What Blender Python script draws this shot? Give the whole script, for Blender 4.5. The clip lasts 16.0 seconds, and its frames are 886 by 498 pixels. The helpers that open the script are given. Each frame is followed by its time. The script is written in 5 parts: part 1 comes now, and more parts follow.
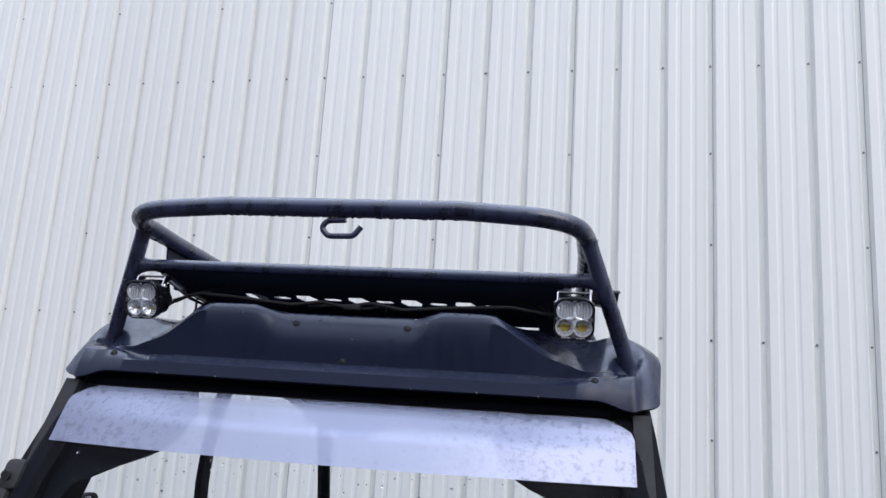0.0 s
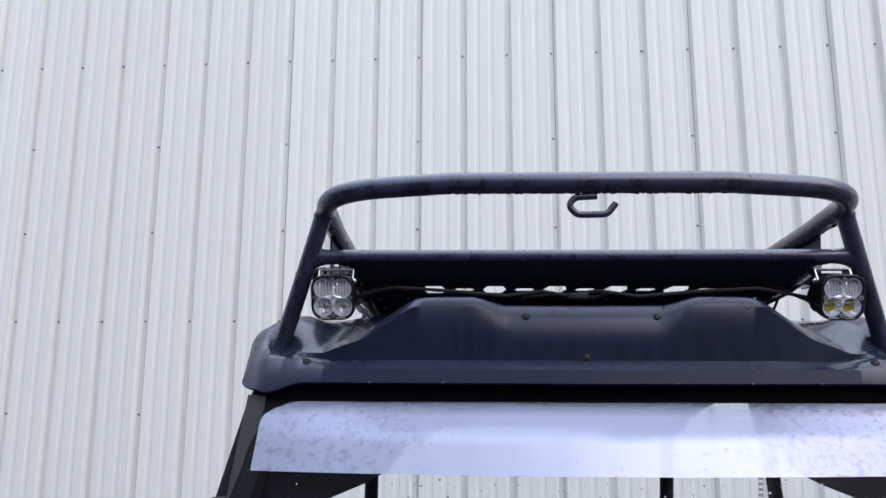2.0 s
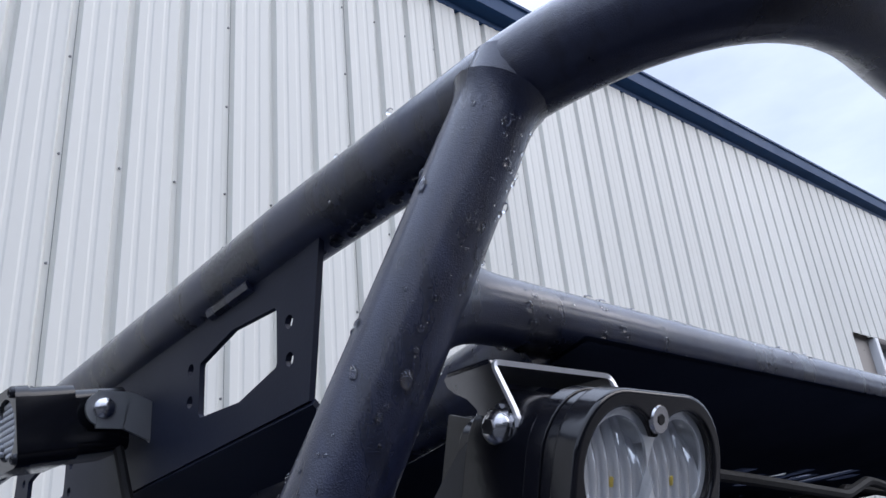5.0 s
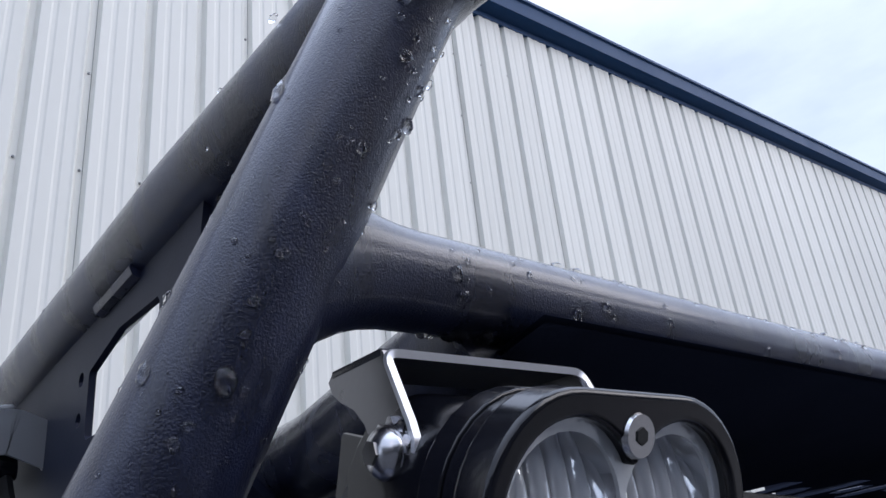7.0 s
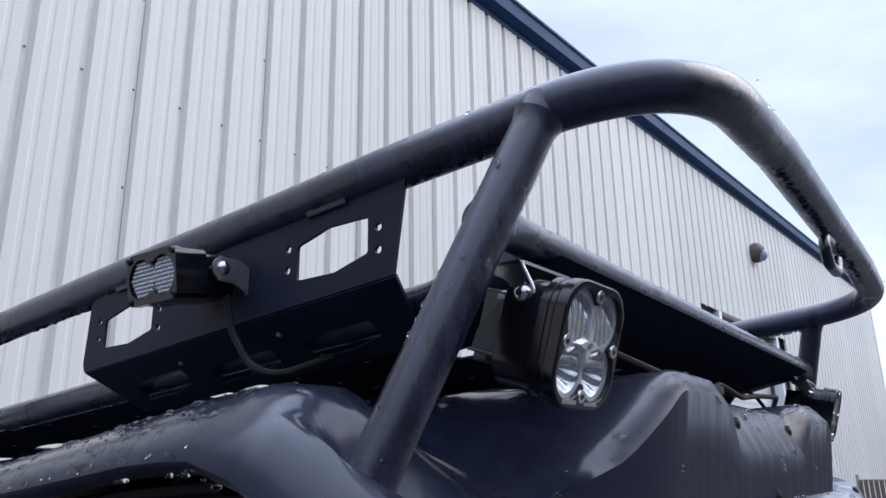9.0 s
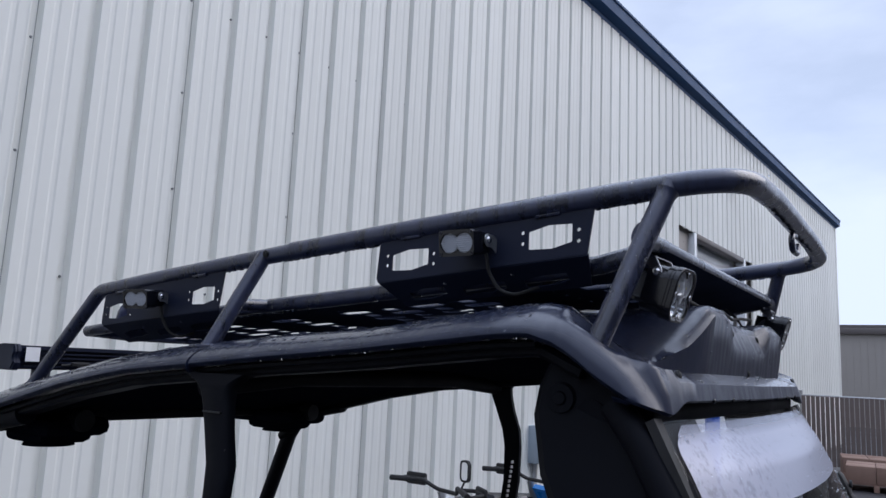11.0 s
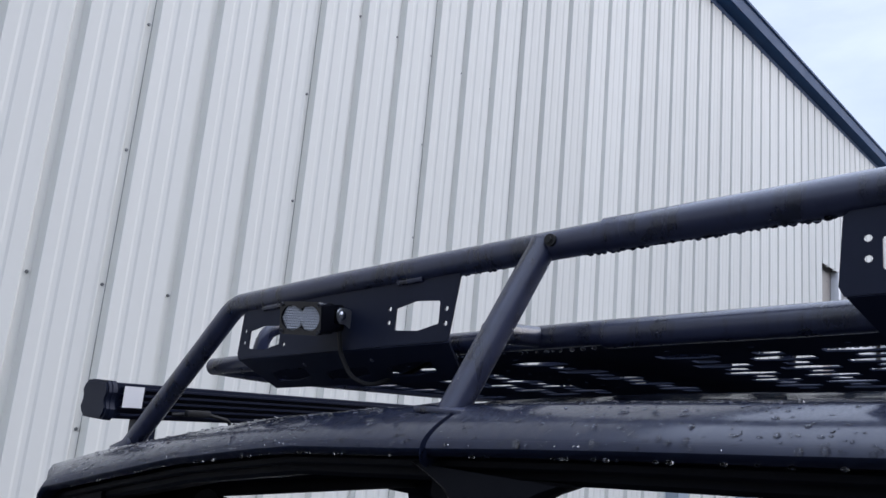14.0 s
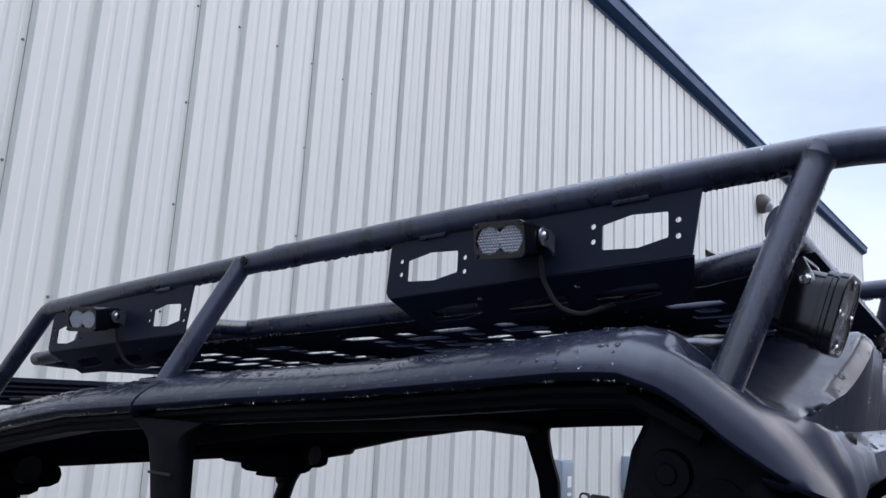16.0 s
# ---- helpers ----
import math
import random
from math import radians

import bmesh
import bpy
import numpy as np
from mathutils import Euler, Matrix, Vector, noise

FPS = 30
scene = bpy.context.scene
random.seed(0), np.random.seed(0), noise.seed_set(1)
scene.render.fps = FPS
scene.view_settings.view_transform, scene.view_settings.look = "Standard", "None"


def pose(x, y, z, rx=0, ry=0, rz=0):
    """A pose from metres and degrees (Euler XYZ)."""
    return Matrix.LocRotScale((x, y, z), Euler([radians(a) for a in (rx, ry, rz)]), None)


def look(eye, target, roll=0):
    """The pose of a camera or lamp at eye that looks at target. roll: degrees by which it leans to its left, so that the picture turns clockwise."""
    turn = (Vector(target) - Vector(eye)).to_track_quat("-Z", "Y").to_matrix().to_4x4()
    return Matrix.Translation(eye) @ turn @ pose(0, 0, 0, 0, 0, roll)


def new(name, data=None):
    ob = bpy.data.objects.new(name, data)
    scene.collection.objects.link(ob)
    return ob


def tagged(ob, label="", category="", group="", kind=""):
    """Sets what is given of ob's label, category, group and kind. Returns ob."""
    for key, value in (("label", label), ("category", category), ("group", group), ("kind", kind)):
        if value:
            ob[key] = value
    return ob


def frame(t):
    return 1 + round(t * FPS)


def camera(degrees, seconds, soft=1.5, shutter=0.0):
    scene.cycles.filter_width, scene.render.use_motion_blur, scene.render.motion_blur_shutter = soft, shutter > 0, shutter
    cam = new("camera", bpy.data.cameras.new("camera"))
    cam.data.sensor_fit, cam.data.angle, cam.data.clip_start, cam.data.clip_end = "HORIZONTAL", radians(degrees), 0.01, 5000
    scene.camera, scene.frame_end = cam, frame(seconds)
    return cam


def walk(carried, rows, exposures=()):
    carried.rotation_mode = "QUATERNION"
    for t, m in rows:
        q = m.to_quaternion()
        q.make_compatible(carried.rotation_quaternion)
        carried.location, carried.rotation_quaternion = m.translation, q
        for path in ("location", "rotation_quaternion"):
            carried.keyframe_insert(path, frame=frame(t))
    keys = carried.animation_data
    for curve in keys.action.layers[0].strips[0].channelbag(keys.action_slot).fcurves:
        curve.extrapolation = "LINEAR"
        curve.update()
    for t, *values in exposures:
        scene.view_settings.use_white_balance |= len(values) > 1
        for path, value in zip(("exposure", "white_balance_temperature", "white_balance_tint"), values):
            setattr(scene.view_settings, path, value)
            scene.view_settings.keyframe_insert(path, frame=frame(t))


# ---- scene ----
cam = camera(61.2, 16.0)
PATH = [
    (0, (0.425, -1.414, 1.899), (0.089, 0.522, 2.27), 3.6),
    (0.5, (0.32, -1.5, 1.895), (0.006, 0.442, 2.254), 2.3),
    (1, (0.177, -1.526, 1.887), (-0.071, 0.431, 2.215), 1.1),
    (1.5, (0.016, -1.442, 1.876), (-0.17, 0.521, 2.209), 0.5),
    (2, (-0.196, -1.299, 1.894), (-0.256, 0.667, 2.253), 0.2),
    (2.5, (-0.49, -1.206, 1.894), (-0.284, 0.747, 2.272), -1.0),
    (3, (-0.761, -1.015, 1.909), (-0.22, 0.863, 2.335), -0.1),
    (3.5, (-0.855, -0.709, 1.931), (-0.041, 1.046, 2.439), 1.0),
    (4, (-0.848, -0.408, 1.959), (0.272, 1.147, 2.531), -0.2),
    (4.5, (-0.765, -0.222, 1.995), (0.539, 1.139, 2.663), -2.6),
    (5, (-0.628, -0.161, 2.038), (0.694, 1.135, 2.795), -5.7),
    (5.2, (-0.596, -0.143, 2.055), (0.713, 1.159, 2.825), -6.6),
    (7.5, (-0.545, -0.126, 2.046), (0.709, 1.22, 2.83), -6.4),
    (8, (-0.598, -0.147, 2.021), (0.74, 1.138, 2.769), -5.3),
    (8.5, (-0.707, -0.179, 1.994), (0.771, 0.994, 2.656), -3.0),
    (10.8, (-1.423, -0.362, 1.914), (0.231, 0.71, 2.253), 3.1),
    (11, (-1.477, -0.326, 1.928), (0.171, 0.763, 2.24), 2.6),
    (11.5, (-1.509, -0.225, 1.931), (0.109, 0.915, 2.218), 2.1),
    (12, (-1.389, -0.114, 1.935), (0.15, 1.129, 2.226), 1.7),
    (12.5, (-1.269, 0.019, 1.944), (0.235, 1.297, 2.268), 2.2),
    (13, (-1.177, 0.209, 1.956), (0.344, 1.456, 2.318), 3.8),
    (13.5, (-1.116, 0.312, 1.965), (0.392, 1.568, 2.349), 4.8),
    (14, (-1.114, 0.346, 1.959), (0.378, 1.62, 2.35), 5.2),
    (14.5, (-1.127, 0.321, 1.953), (0.368, 1.593, 2.339), 4.9),
    (15, (-1.152, 0.236, 1.958), (0.41, 1.427, 2.332), 4.1),
    (15.5, (-1.182, 0.096, 1.959), (0.429, 1.221, 2.335), 3.4),
    (16, (-1.202, -0.119, 1.952), (0.41, 1.002, 2.33), 3.1),
]
EXPOSURES = [(0, 0.66, 6350, 16), (4.0, 0.60, 6350, 16), (5.0, 0.45, 6250, 16), (8.7, 0.48, 6250, 16), (11.0, 0.20, 6230, 16), (12.5, 0.48, 6260, 16), (13.5, 0.42, 6260, 16), (16.0, 0.38, 6260, 16)]
walk(cam, [(t, look(eye, target, roll)) for t, eye, target, roll in PATH], EXPOSURES)

# ---- light ----
A_WALL = -2.75
SUN_EL, SUN_AZ = 35, 223
world = bpy.data.worlds.new("sky")
scene.world = world
world.use_nodes = True
wn, wl = world.node_tree.nodes, world.node_tree.links
bg = wn["Background"]
sky = wn.new("ShaderNodeTexSky")
sky.sky_type = 'NISHITA'
sky.sun_disc = False
sky.sun_elevation = radians(SUN_EL)
sky.sun_rotation = radians(SUN_AZ)
wco = wn.new("ShaderNodeTexCoord")
wmap = wn.new("ShaderNodeMapping")
wmap.inputs["Scale"].default_value = (1.0, 1.0, 2.6)
wno = wn.new("ShaderNodeTexNoise")
wno.inputs["Scale"].default_value = 1.7
wno.inputs["Detail"].default_value = 7
wno.inputs["Roughness"].default_value = 0.55
wra = wn.new("ShaderNodeValToRGB")
wra.color_ramp.elements[0].position, wra.color_ramp.elements[0].color = 0.32, (0.60, 0.60, 0.60, 1)
wra.color_ramp.elements[1].position, wra.color_ramp.elements[1].color = 0.60, (1, 1, 1, 1)
wmx = wn.new("ShaderNodeMix")
wmx.data_type = 'RGBA'
wmx.inputs[7].default_value = (6.75, 7.8, 9.5, 1)
wl.new(wco.outputs["Generated"], wmap.inputs["Vector"])
wl.new(wmap.outputs["Vector"], wno.inputs["Vector"])
wl.new(wno.outputs["Fac"], wra.inputs["Fac"])
wse, wgr, wmaxn = wn.new("ShaderNodeSeparateXYZ"), wn.new("ShaderNodeMapRange"), wn.new("ShaderNodeMath")
wgr.inputs[1].default_value, wgr.inputs[2].default_value = 0.42, 0.66
wgr.inputs[3].default_value, wgr.inputs[4].default_value = 0.0, 0.95
wmaxn.operation = 'MAXIMUM'
wl.new(wco.outputs["Generated"], wse.inputs[0])
wl.new(wse.outputs["Z"], wgr.inputs[0])
wl.new(wgr.outputs[0], wmaxn.inputs[0])
wl.new(wra.outputs["Color"], wmaxn.inputs[1])
wl.new(wmaxn.outputs[0], wmx.inputs[0])
wl.new(sky.outputs["Color"], wmx.inputs[6])
# an overcast sky is brightest overhead
wup, wsc = wn.new("ShaderNodeMapRange"), wn.new("ShaderNodeVectorMath")
wup.interpolation_type = 'SMOOTHSTEP'
wup.inputs[1].default_value, wup.inputs[2].default_value, wup.inputs[3].default_value, wup.inputs[4].default_value = 0.55, 1.0, 1.0, 2.1
wsc.operation = 'SCALE'
wl.new(wse.outputs["Z"], wup.inputs[0])
wl.new(wmx.outputs[2], wsc.inputs[0])
wl.new(wup.outputs[0], wsc.inputs["Scale"])
wl.new(wsc.outputs[0], bg.inputs["Color"])
bg.inputs["Strength"].default_value = 0.105
sun = new("sun", bpy.data.lights.new("sun", 'SUN'))
sun.data.energy, sun.data.angle, sun.data.color = 1.32, radians(52), (1.0, 0.955, 0.89)
sun.matrix_world = look((4.5, -4.8, 4.6), (0, 0, 0))


# ---- materials ----
def mat(name, col, rough=0.5, metal=0.0, var=0.15, scale=8.0, fine=60.0, bump=0.1, rvar=0.1, col2=None, coat=0.0, dist=0.002, obj=False, spec=0.5):
    """A node material with variation at two scales, in metres."""
    m = bpy.data.materials.new(name)
    m.use_nodes = True
    n, l = m.node_tree.nodes, m.node_tree.links
    b = n["Principled BSDF"]
    co = n.new("ShaderNodeTexCoord")
    big, small = n.new("ShaderNodeTexNoise"), n.new("ShaderNodeTexNoise")
    for k, s, d in ((big, scale, 4), (small, fine, 3)):
        k.inputs["Scale"].default_value, k.inputs["Detail"].default_value = s, d
        l.new(co.outputs["Object"], k.inputs["Vector"])
    mx = n.new("ShaderNodeMix")
    mx.data_type = 'RGBA'
    c2 = col2 or tuple(c * (1 - var) for c in col)
    mx.inputs[6].default_value, mx.inputs[7].default_value = (*col, 1), (*c2, 1)
    ad = n.new("ShaderNodeMath")
    ad.operation = 'MULTIPLY_ADD'
    ad.inputs[1].default_value, ad.inputs[2].default_value = 0.35, -0.17
    l.new(small.outputs["Fac"], ad.inputs[0])
    ad2 = n.new("ShaderNodeMath")
    ad2.operation = 'ADD'
    ad2.use_clamp = True
    l.new(ad.outputs[0], ad2.inputs[0])
    l.new(big.outputs["Fac"], ad2.inputs[1])
    l.new(ad2.outputs[0], mx.inputs[0])
    last = mx.outputs[2]
    if obj:
        oi = n.new("ShaderNodeObjectInfo")
        hs = n.new("ShaderNodeHueSaturation")
        mr = n.new("ShaderNodeMapRange")
        mr.inputs[3].default_value, mr.inputs[4].default_value = 0.95, 1.04
        l.new(oi.outputs["Random"], mr.inputs[0])
        l.new(mr.outputs[0], hs.inputs["Value"])
        l.new(last, hs.inputs["Color"])
        last = hs.outputs["Color"]
    l.new(last, b.inputs["Base Color"])
    rr = n.new("ShaderNodeMapRange")
    rr.inputs[3].default_value, rr.inputs[4].default_value = max(0.02, rough - rvar), min(1, rough + rvar)
    l.new(big.outputs["Fac"], rr.inputs[0])
    l.new(rr.outputs[0], b.inputs["Roughness"])
    b.inputs["Metallic"].default_value = metal
    b.inputs["Coat Weight"].default_value = coat
    b.inputs["Specular IOR Level"].default_value = spec
    if bump:
        bu = n.new("ShaderNodeBump")
        bu.inputs["Strength"].default_value, bu.inputs["Distance"].default_value = bump, dist
        l.new(small.outputs["Fac"], bu.inputs["Height"])
        l.new(bu.outputs["Normal"], b.inputs["Normal"])
    return m


def clear(name, ior=1.45, rough=0.0, tint=(1, 1, 1)):
    m = bpy.data.materials.new(name)
    m.use_nodes = True
    b = m.node_tree.nodes["Principled BSDF"]
    b.inputs["Base Color"].default_value = (*tint, 1)
    b.inputs["Roughness"].default_value = rough
    b.inputs["IOR"].default_value = ior
    b.inputs["Transmission Weight"].default_value = 1
    return m


def pane(name, rough=0.02, see=0.9, tint=(0.9, 0.95, 1.0), body=(0.5, 0.52, 0.6), metal=0.0, blotch=0.0, ior=1.5):
    """A thin sheet: partly clear, with its gloss over it."""
    m = bpy.data.materials.new(name)
    m.use_nodes = True
    n, l = m.node_tree.nodes, m.node_tree.links
    b, out = n["Principled BSDF"], n["Material Output"]
    b.inputs["Base Color"].default_value = (*body, 1)
    b.inputs["Roughness"].default_value = rough
    b.inputs["Metallic"].default_value = metal
    b.inputs["IOR"].default_value = ior
    tr = n.new("ShaderNodeBsdfTransparent")
    tr.inputs["Color"].default_value = (*tint, 1)
    mx = n.new("ShaderNodeMixShader")
    if blotch:
        co, no, ra = n.new("ShaderNodeTexCoord"), n.new("ShaderNodeTexNoise"), n.new("ShaderNodeMapRange")
        no.inputs["Scale"].default_value, no.inputs["Detail"].default_value = 60, 6
        ra.inputs[1].default_value, ra.inputs[2].default_value = 0.35, 0.65
        ra.inputs[3].default_value, ra.inputs[4].default_value = see + blotch, see - blotch
        l.new(co.outputs["Object"], no.inputs["Vector"])
        l.new(no.outputs["Fac"], ra.inputs[0])
        l.new(ra.outputs[0], mx.inputs[0])
    else:
        fr = n.new("ShaderNodeLayerWeight")
        fr.inputs["Blend"].default_value = 0.5
        pw = n.new("ShaderNodeMath")
        pw.operation = 'POWER'
        pw.inputs[1].default_value = 4.0
        mr = n.new("ShaderNodeMapRange")
        mr.inputs[3].default_value, mr.inputs[4].default_value = see, 0.0
        l.new(fr.outputs["Facing"], pw.inputs[0])
        l.new(pw.outputs[0], mr.inputs[0])
        l.new(mr.outputs[0], mx.inputs[0])
    l.new(b.outputs[0], mx.inputs[1])
    l.new(tr.outputs[0], mx.inputs[2])
    l.new(mx.outputs[0], out.inputs["Surface"])
    return m




def visor_film():
    """A translucent silver band with water lying in blotches towards its ends and a dotted, fading upper edge."""
    m = bpy.data.materials.new("silver_visor_film")
    m.use_nodes = True
    n, l = m.node_tree.nodes, m.node_tree.links
    b, out = n["Principled BSDF"], n["Material Output"]
    b.inputs["Base Color"].default_value = (0.28, 0.295, 0.385, 1)
    b.inputs["Metallic"].default_value, b.inputs["Roughness"].default_value = 0.9, 0.42
    b.inputs["Coat Weight"].default_value, b.inputs["Coat Roughness"].default_value, b.inputs["Coat IOR"].default_value = 0.6, 0.22, 1.6
    co, se, no = n.new("ShaderNodeTexCoord"), n.new("ShaderNodeSeparateXYZ"), n.new("ShaderNodeTexNoise")
    no.inputs["Scale"].default_value, no.inputs["Detail"].default_value, no.inputs["Roughness"].default_value = 75, 6, 0.65
    l.new(co.outputs["Object"], se.inputs[0])
    l.new(co.outputs["Object"], no.inputs["Vector"])
    ab = n.new("ShaderNodeMath")
    ab.operation = 'ABSOLUTE'
    l.new(se.outputs["X"], ab.inputs[0])

    def span(source, a, c, lo, hi):
        r = n.new("ShaderNodeMapRange")
        r.inputs[1].default_value, r.inputs[2].default_value, r.inputs[3].default_value, r.inputs[4].default_value = a, c, lo, hi
        l.new(source, r.inputs[0])
        return r.outputs[0]

    def join(kind, a, c):
        k = n.new("ShaderNodeMath")
        k.operation = kind
        k.use_clamp = True
        l.new(a, k.inputs[0])
        l.new(c, k.inputs[1])
        return k.outputs[0]
    wet = join('MULTIPLY', span(no.outputs["Fac"], 0.50, 0.64, 0.0, 0.20), span(ab.outputs[0], 0.16, 0.36, 0.0, 1.0))
    top = span(se.outputs["Z"], 1.846, 1.866, 0.0, 0.45)
    end = span(ab.outputs[0], 0.40, 0.54, 0.17, 0.28)
    tr, mx = n.new("ShaderNodeBsdfTransparent"), n.new("ShaderNodeMixShader")
    tr.inputs["Color"].default_value = (0.92, 0.95, 1.0, 1)
    l.new(join('ADD', join('ADD', wet, top), end), mx.inputs[0])
    l.new(b.outputs[0], mx.inputs[1])
    l.new(tr.outputs[0], mx.inputs[2])
    l.new(mx.outputs[0], out.inputs["Surface"])
    return m


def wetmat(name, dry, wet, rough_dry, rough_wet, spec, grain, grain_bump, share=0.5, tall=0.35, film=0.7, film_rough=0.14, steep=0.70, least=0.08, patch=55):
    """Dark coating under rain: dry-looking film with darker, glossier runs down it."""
    m = mat(name, dry, rough_dry, 0.0, 0.3, 12, grain, grain_bump, 0.06, dist=0.0005, spec=spec)
    n, l = m.node_tree.nodes, m.node_tree.links
    b = n["Principled BSDF"]
    co, mp, no, ra = n.new("ShaderNodeTexCoord"), n.new("ShaderNodeMapping"), n.new("ShaderNodeTexNoise"), n.new("ShaderNodeMapRange")
    mp.inputs["Scale"].default_value = (1.0, 1.0, tall)
    no.inputs["Scale"].default_value, no.inputs["Detail"].default_value, no.inputs["Roughness"].default_value = patch, 6, 0.62
    ra.inputs[1].default_value, ra.inputs[2].default_value = share - 0.06, share + 0.08
    l.new(co.outputs["Object"], mp.inputs["Vector"])
    l.new(mp.outputs["Vector"], no.inputs["Vector"])
    l.new(no.outputs["Fac"], ra.inputs[0])
    mx = n.new("ShaderNodeMix")
    mx.data_type = 'RGBA'
    mx.inputs[7].default_value = (*wet, 1)
    l.new(b.inputs["Base Color"].links[0].from_socket, mx.inputs[6])
    l.new(ra.outputs[0], mx.inputs[0])
    l.new(mx.outputs[2], b.inputs["Base Color"])
    mr = n.new("ShaderNodeMix")
    mr.inputs[3].default_value = rough_wet
    l.new(b.inputs["Roughness"].links[0].from_socket, mr.inputs[2])
    l.new(ra.outputs[0], mr.inputs[0])
    l.new(mr.outputs[0], b.inputs["Roughness"])
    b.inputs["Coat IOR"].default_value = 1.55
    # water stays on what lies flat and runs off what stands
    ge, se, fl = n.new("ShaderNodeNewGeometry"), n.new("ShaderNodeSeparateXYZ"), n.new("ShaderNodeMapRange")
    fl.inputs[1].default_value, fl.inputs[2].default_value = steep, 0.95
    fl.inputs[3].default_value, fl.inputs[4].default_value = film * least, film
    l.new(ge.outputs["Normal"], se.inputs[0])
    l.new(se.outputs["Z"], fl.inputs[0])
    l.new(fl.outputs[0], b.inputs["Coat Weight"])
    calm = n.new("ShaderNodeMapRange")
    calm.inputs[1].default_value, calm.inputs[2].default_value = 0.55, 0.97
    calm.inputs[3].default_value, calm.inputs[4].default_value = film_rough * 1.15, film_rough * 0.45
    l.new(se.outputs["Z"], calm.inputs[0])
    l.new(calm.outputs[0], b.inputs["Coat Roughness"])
    # the film of water is not quite even
    bu = n.new("ShaderNodeBump")
    bu.inputs["Strength"].default_value, bu.inputs["Distance"].default_value = 0.12, 0.0008
    l.new(no.outputs["Fac"], bu.inputs["Height"])
    l.new(bu.outputs["Normal"], b.inputs["Coat Normal"])
    return m


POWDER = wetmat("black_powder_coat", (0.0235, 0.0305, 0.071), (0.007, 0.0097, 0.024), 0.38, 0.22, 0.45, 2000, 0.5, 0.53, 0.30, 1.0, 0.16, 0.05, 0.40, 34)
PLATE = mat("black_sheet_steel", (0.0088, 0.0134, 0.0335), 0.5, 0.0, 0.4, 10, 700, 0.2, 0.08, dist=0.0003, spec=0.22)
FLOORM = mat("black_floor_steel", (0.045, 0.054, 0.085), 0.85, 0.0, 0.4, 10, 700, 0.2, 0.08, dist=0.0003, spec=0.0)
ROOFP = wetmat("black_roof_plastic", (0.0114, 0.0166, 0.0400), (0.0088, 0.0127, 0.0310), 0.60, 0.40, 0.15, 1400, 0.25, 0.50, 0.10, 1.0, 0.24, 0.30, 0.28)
CABP = mat("black_cab_plastic", (0.0038, 0.0045, 0.0078), 0.6, 0.0, 0.3, 9, 500, 0.15, 0.1, dist=0.0004, spec=0.10)
GLOSS = mat("black_housing_paint", (0.006, 0.0065, 0.010), 0.16, 0.0, 0.3, 20, 400, 0.08, 0.08, dist=0.0004)
RUBBER = mat("black_rubber", (0.012, 0.012, 0.013), 0.7, 0.0, 0.2, 30, 300, 0.1)
STEEL = mat("stainless_steel", (0.62, 0.62, 0.64), 0.22, 1.0, 0.12, 30, 500, 0.08, 0.1, dist=0.0004)
BRUSHED = mat("brushed_steel", (0.20, 0.20, 0.21), 0.28, 1.0, 0.15, 30, 500, 0.1, 0.1, dist=0.0004)
CHROME = mat("bright_reflector", (0.86, 0.87, 0.9), 0.07, 1.0, 0.06, 30, 300, 0.05, 0.04, dist=0.0004)
SILVER = mat("moulded_reflector", (0.94, 0.96, 0.98), 0.10, 0.35, 0.05, 90, 500, 0.5, 0.08, dist=0.0006)
BOWL = mat("reflector_bowl", (0.95, 0.96, 0.98), 0.20, 0.80, 0.04, 90, 500, 0.15, 0.04, dist=0.0004)
FLUTE = mat("fluted_reflector", (0.95, 0.96, 0.98), 0.08, 0.55, 0.05, 90, 500, 0.15, 0.04, dist=0.0004)
GLEAM = mat("bright_edge_gleam", (0.80, 0.81, 0.85), 0.42, 0.75, 0.08, 40, 400, 0.1, 0.08, dist=0.0003)
SATIN = mat("satin_black_steel", (0.022, 0.024, 0.032), 0.36, 0.3, 0.25, 20, 500, 0.1, 0.08, dist=0.0003)
LENS = pane("clear_lens", 0.02, 0.97, (0.98, 0.99, 1.0), (0.02, 0.02, 0.02))
LED = mat("led_phosphor", (0.75, 0.55, 0.10), 0.4, 0, 0.2, 60, 400, 0.1)
WATER = clear("water", 1.33)
# tint puts the dark that hanging drops refract into their colour
DRIP = clear("dark_tinted_water", 1.33, 0.05, (0.16, 0.18, 0.24))
GLASS = pane("windshield_sheet", 0.02, 0.96, (0.95, 0.97, 0.98), (0.02, 0.02, 0.02))
STRIP = visor_film()
LINER = mat("black_headliner_felt", (0.010, 0.0115, 0.0180), 0.95, 0.0, 0.3, 20, 900, 0.3, 0.04, dist=0.0005, spec=0.0)
WALLP = mat("white_painted_steel", (0.755, 0.762, 0.722), 0.48, 0.0, 0.05, 1.3, 40, 0.05, 0.06, obj=True, spec=0.3)
LAPSHADE = mat("grey_lap_shade", (0.24, 0.245, 0.25), 0.7, 0.0, 0.3, 6, 80, 0.1)
SCREWM = mat("grey_screw", (0.20, 0.21, 0.22), 0.4, 0.5, 0.2, 60, 300, 0.1)
BLUETR = mat("blue_painted_trim", (0.022, 0.072, 0.175), 0.55, 0.0, 0.2, 3, 60, 0.05, 0.08, spec=0.15)
DOORP = mat("white_door_paint", (0.72, 0.74, 0.76), 0.45, 0.0, 0.06, 2, 50, 0.05)
GREYM = mat("grey_enamel", (0.30, 0.36, 0.42), 0.4, 0.0, 0.12, 8, 90, 0.06)
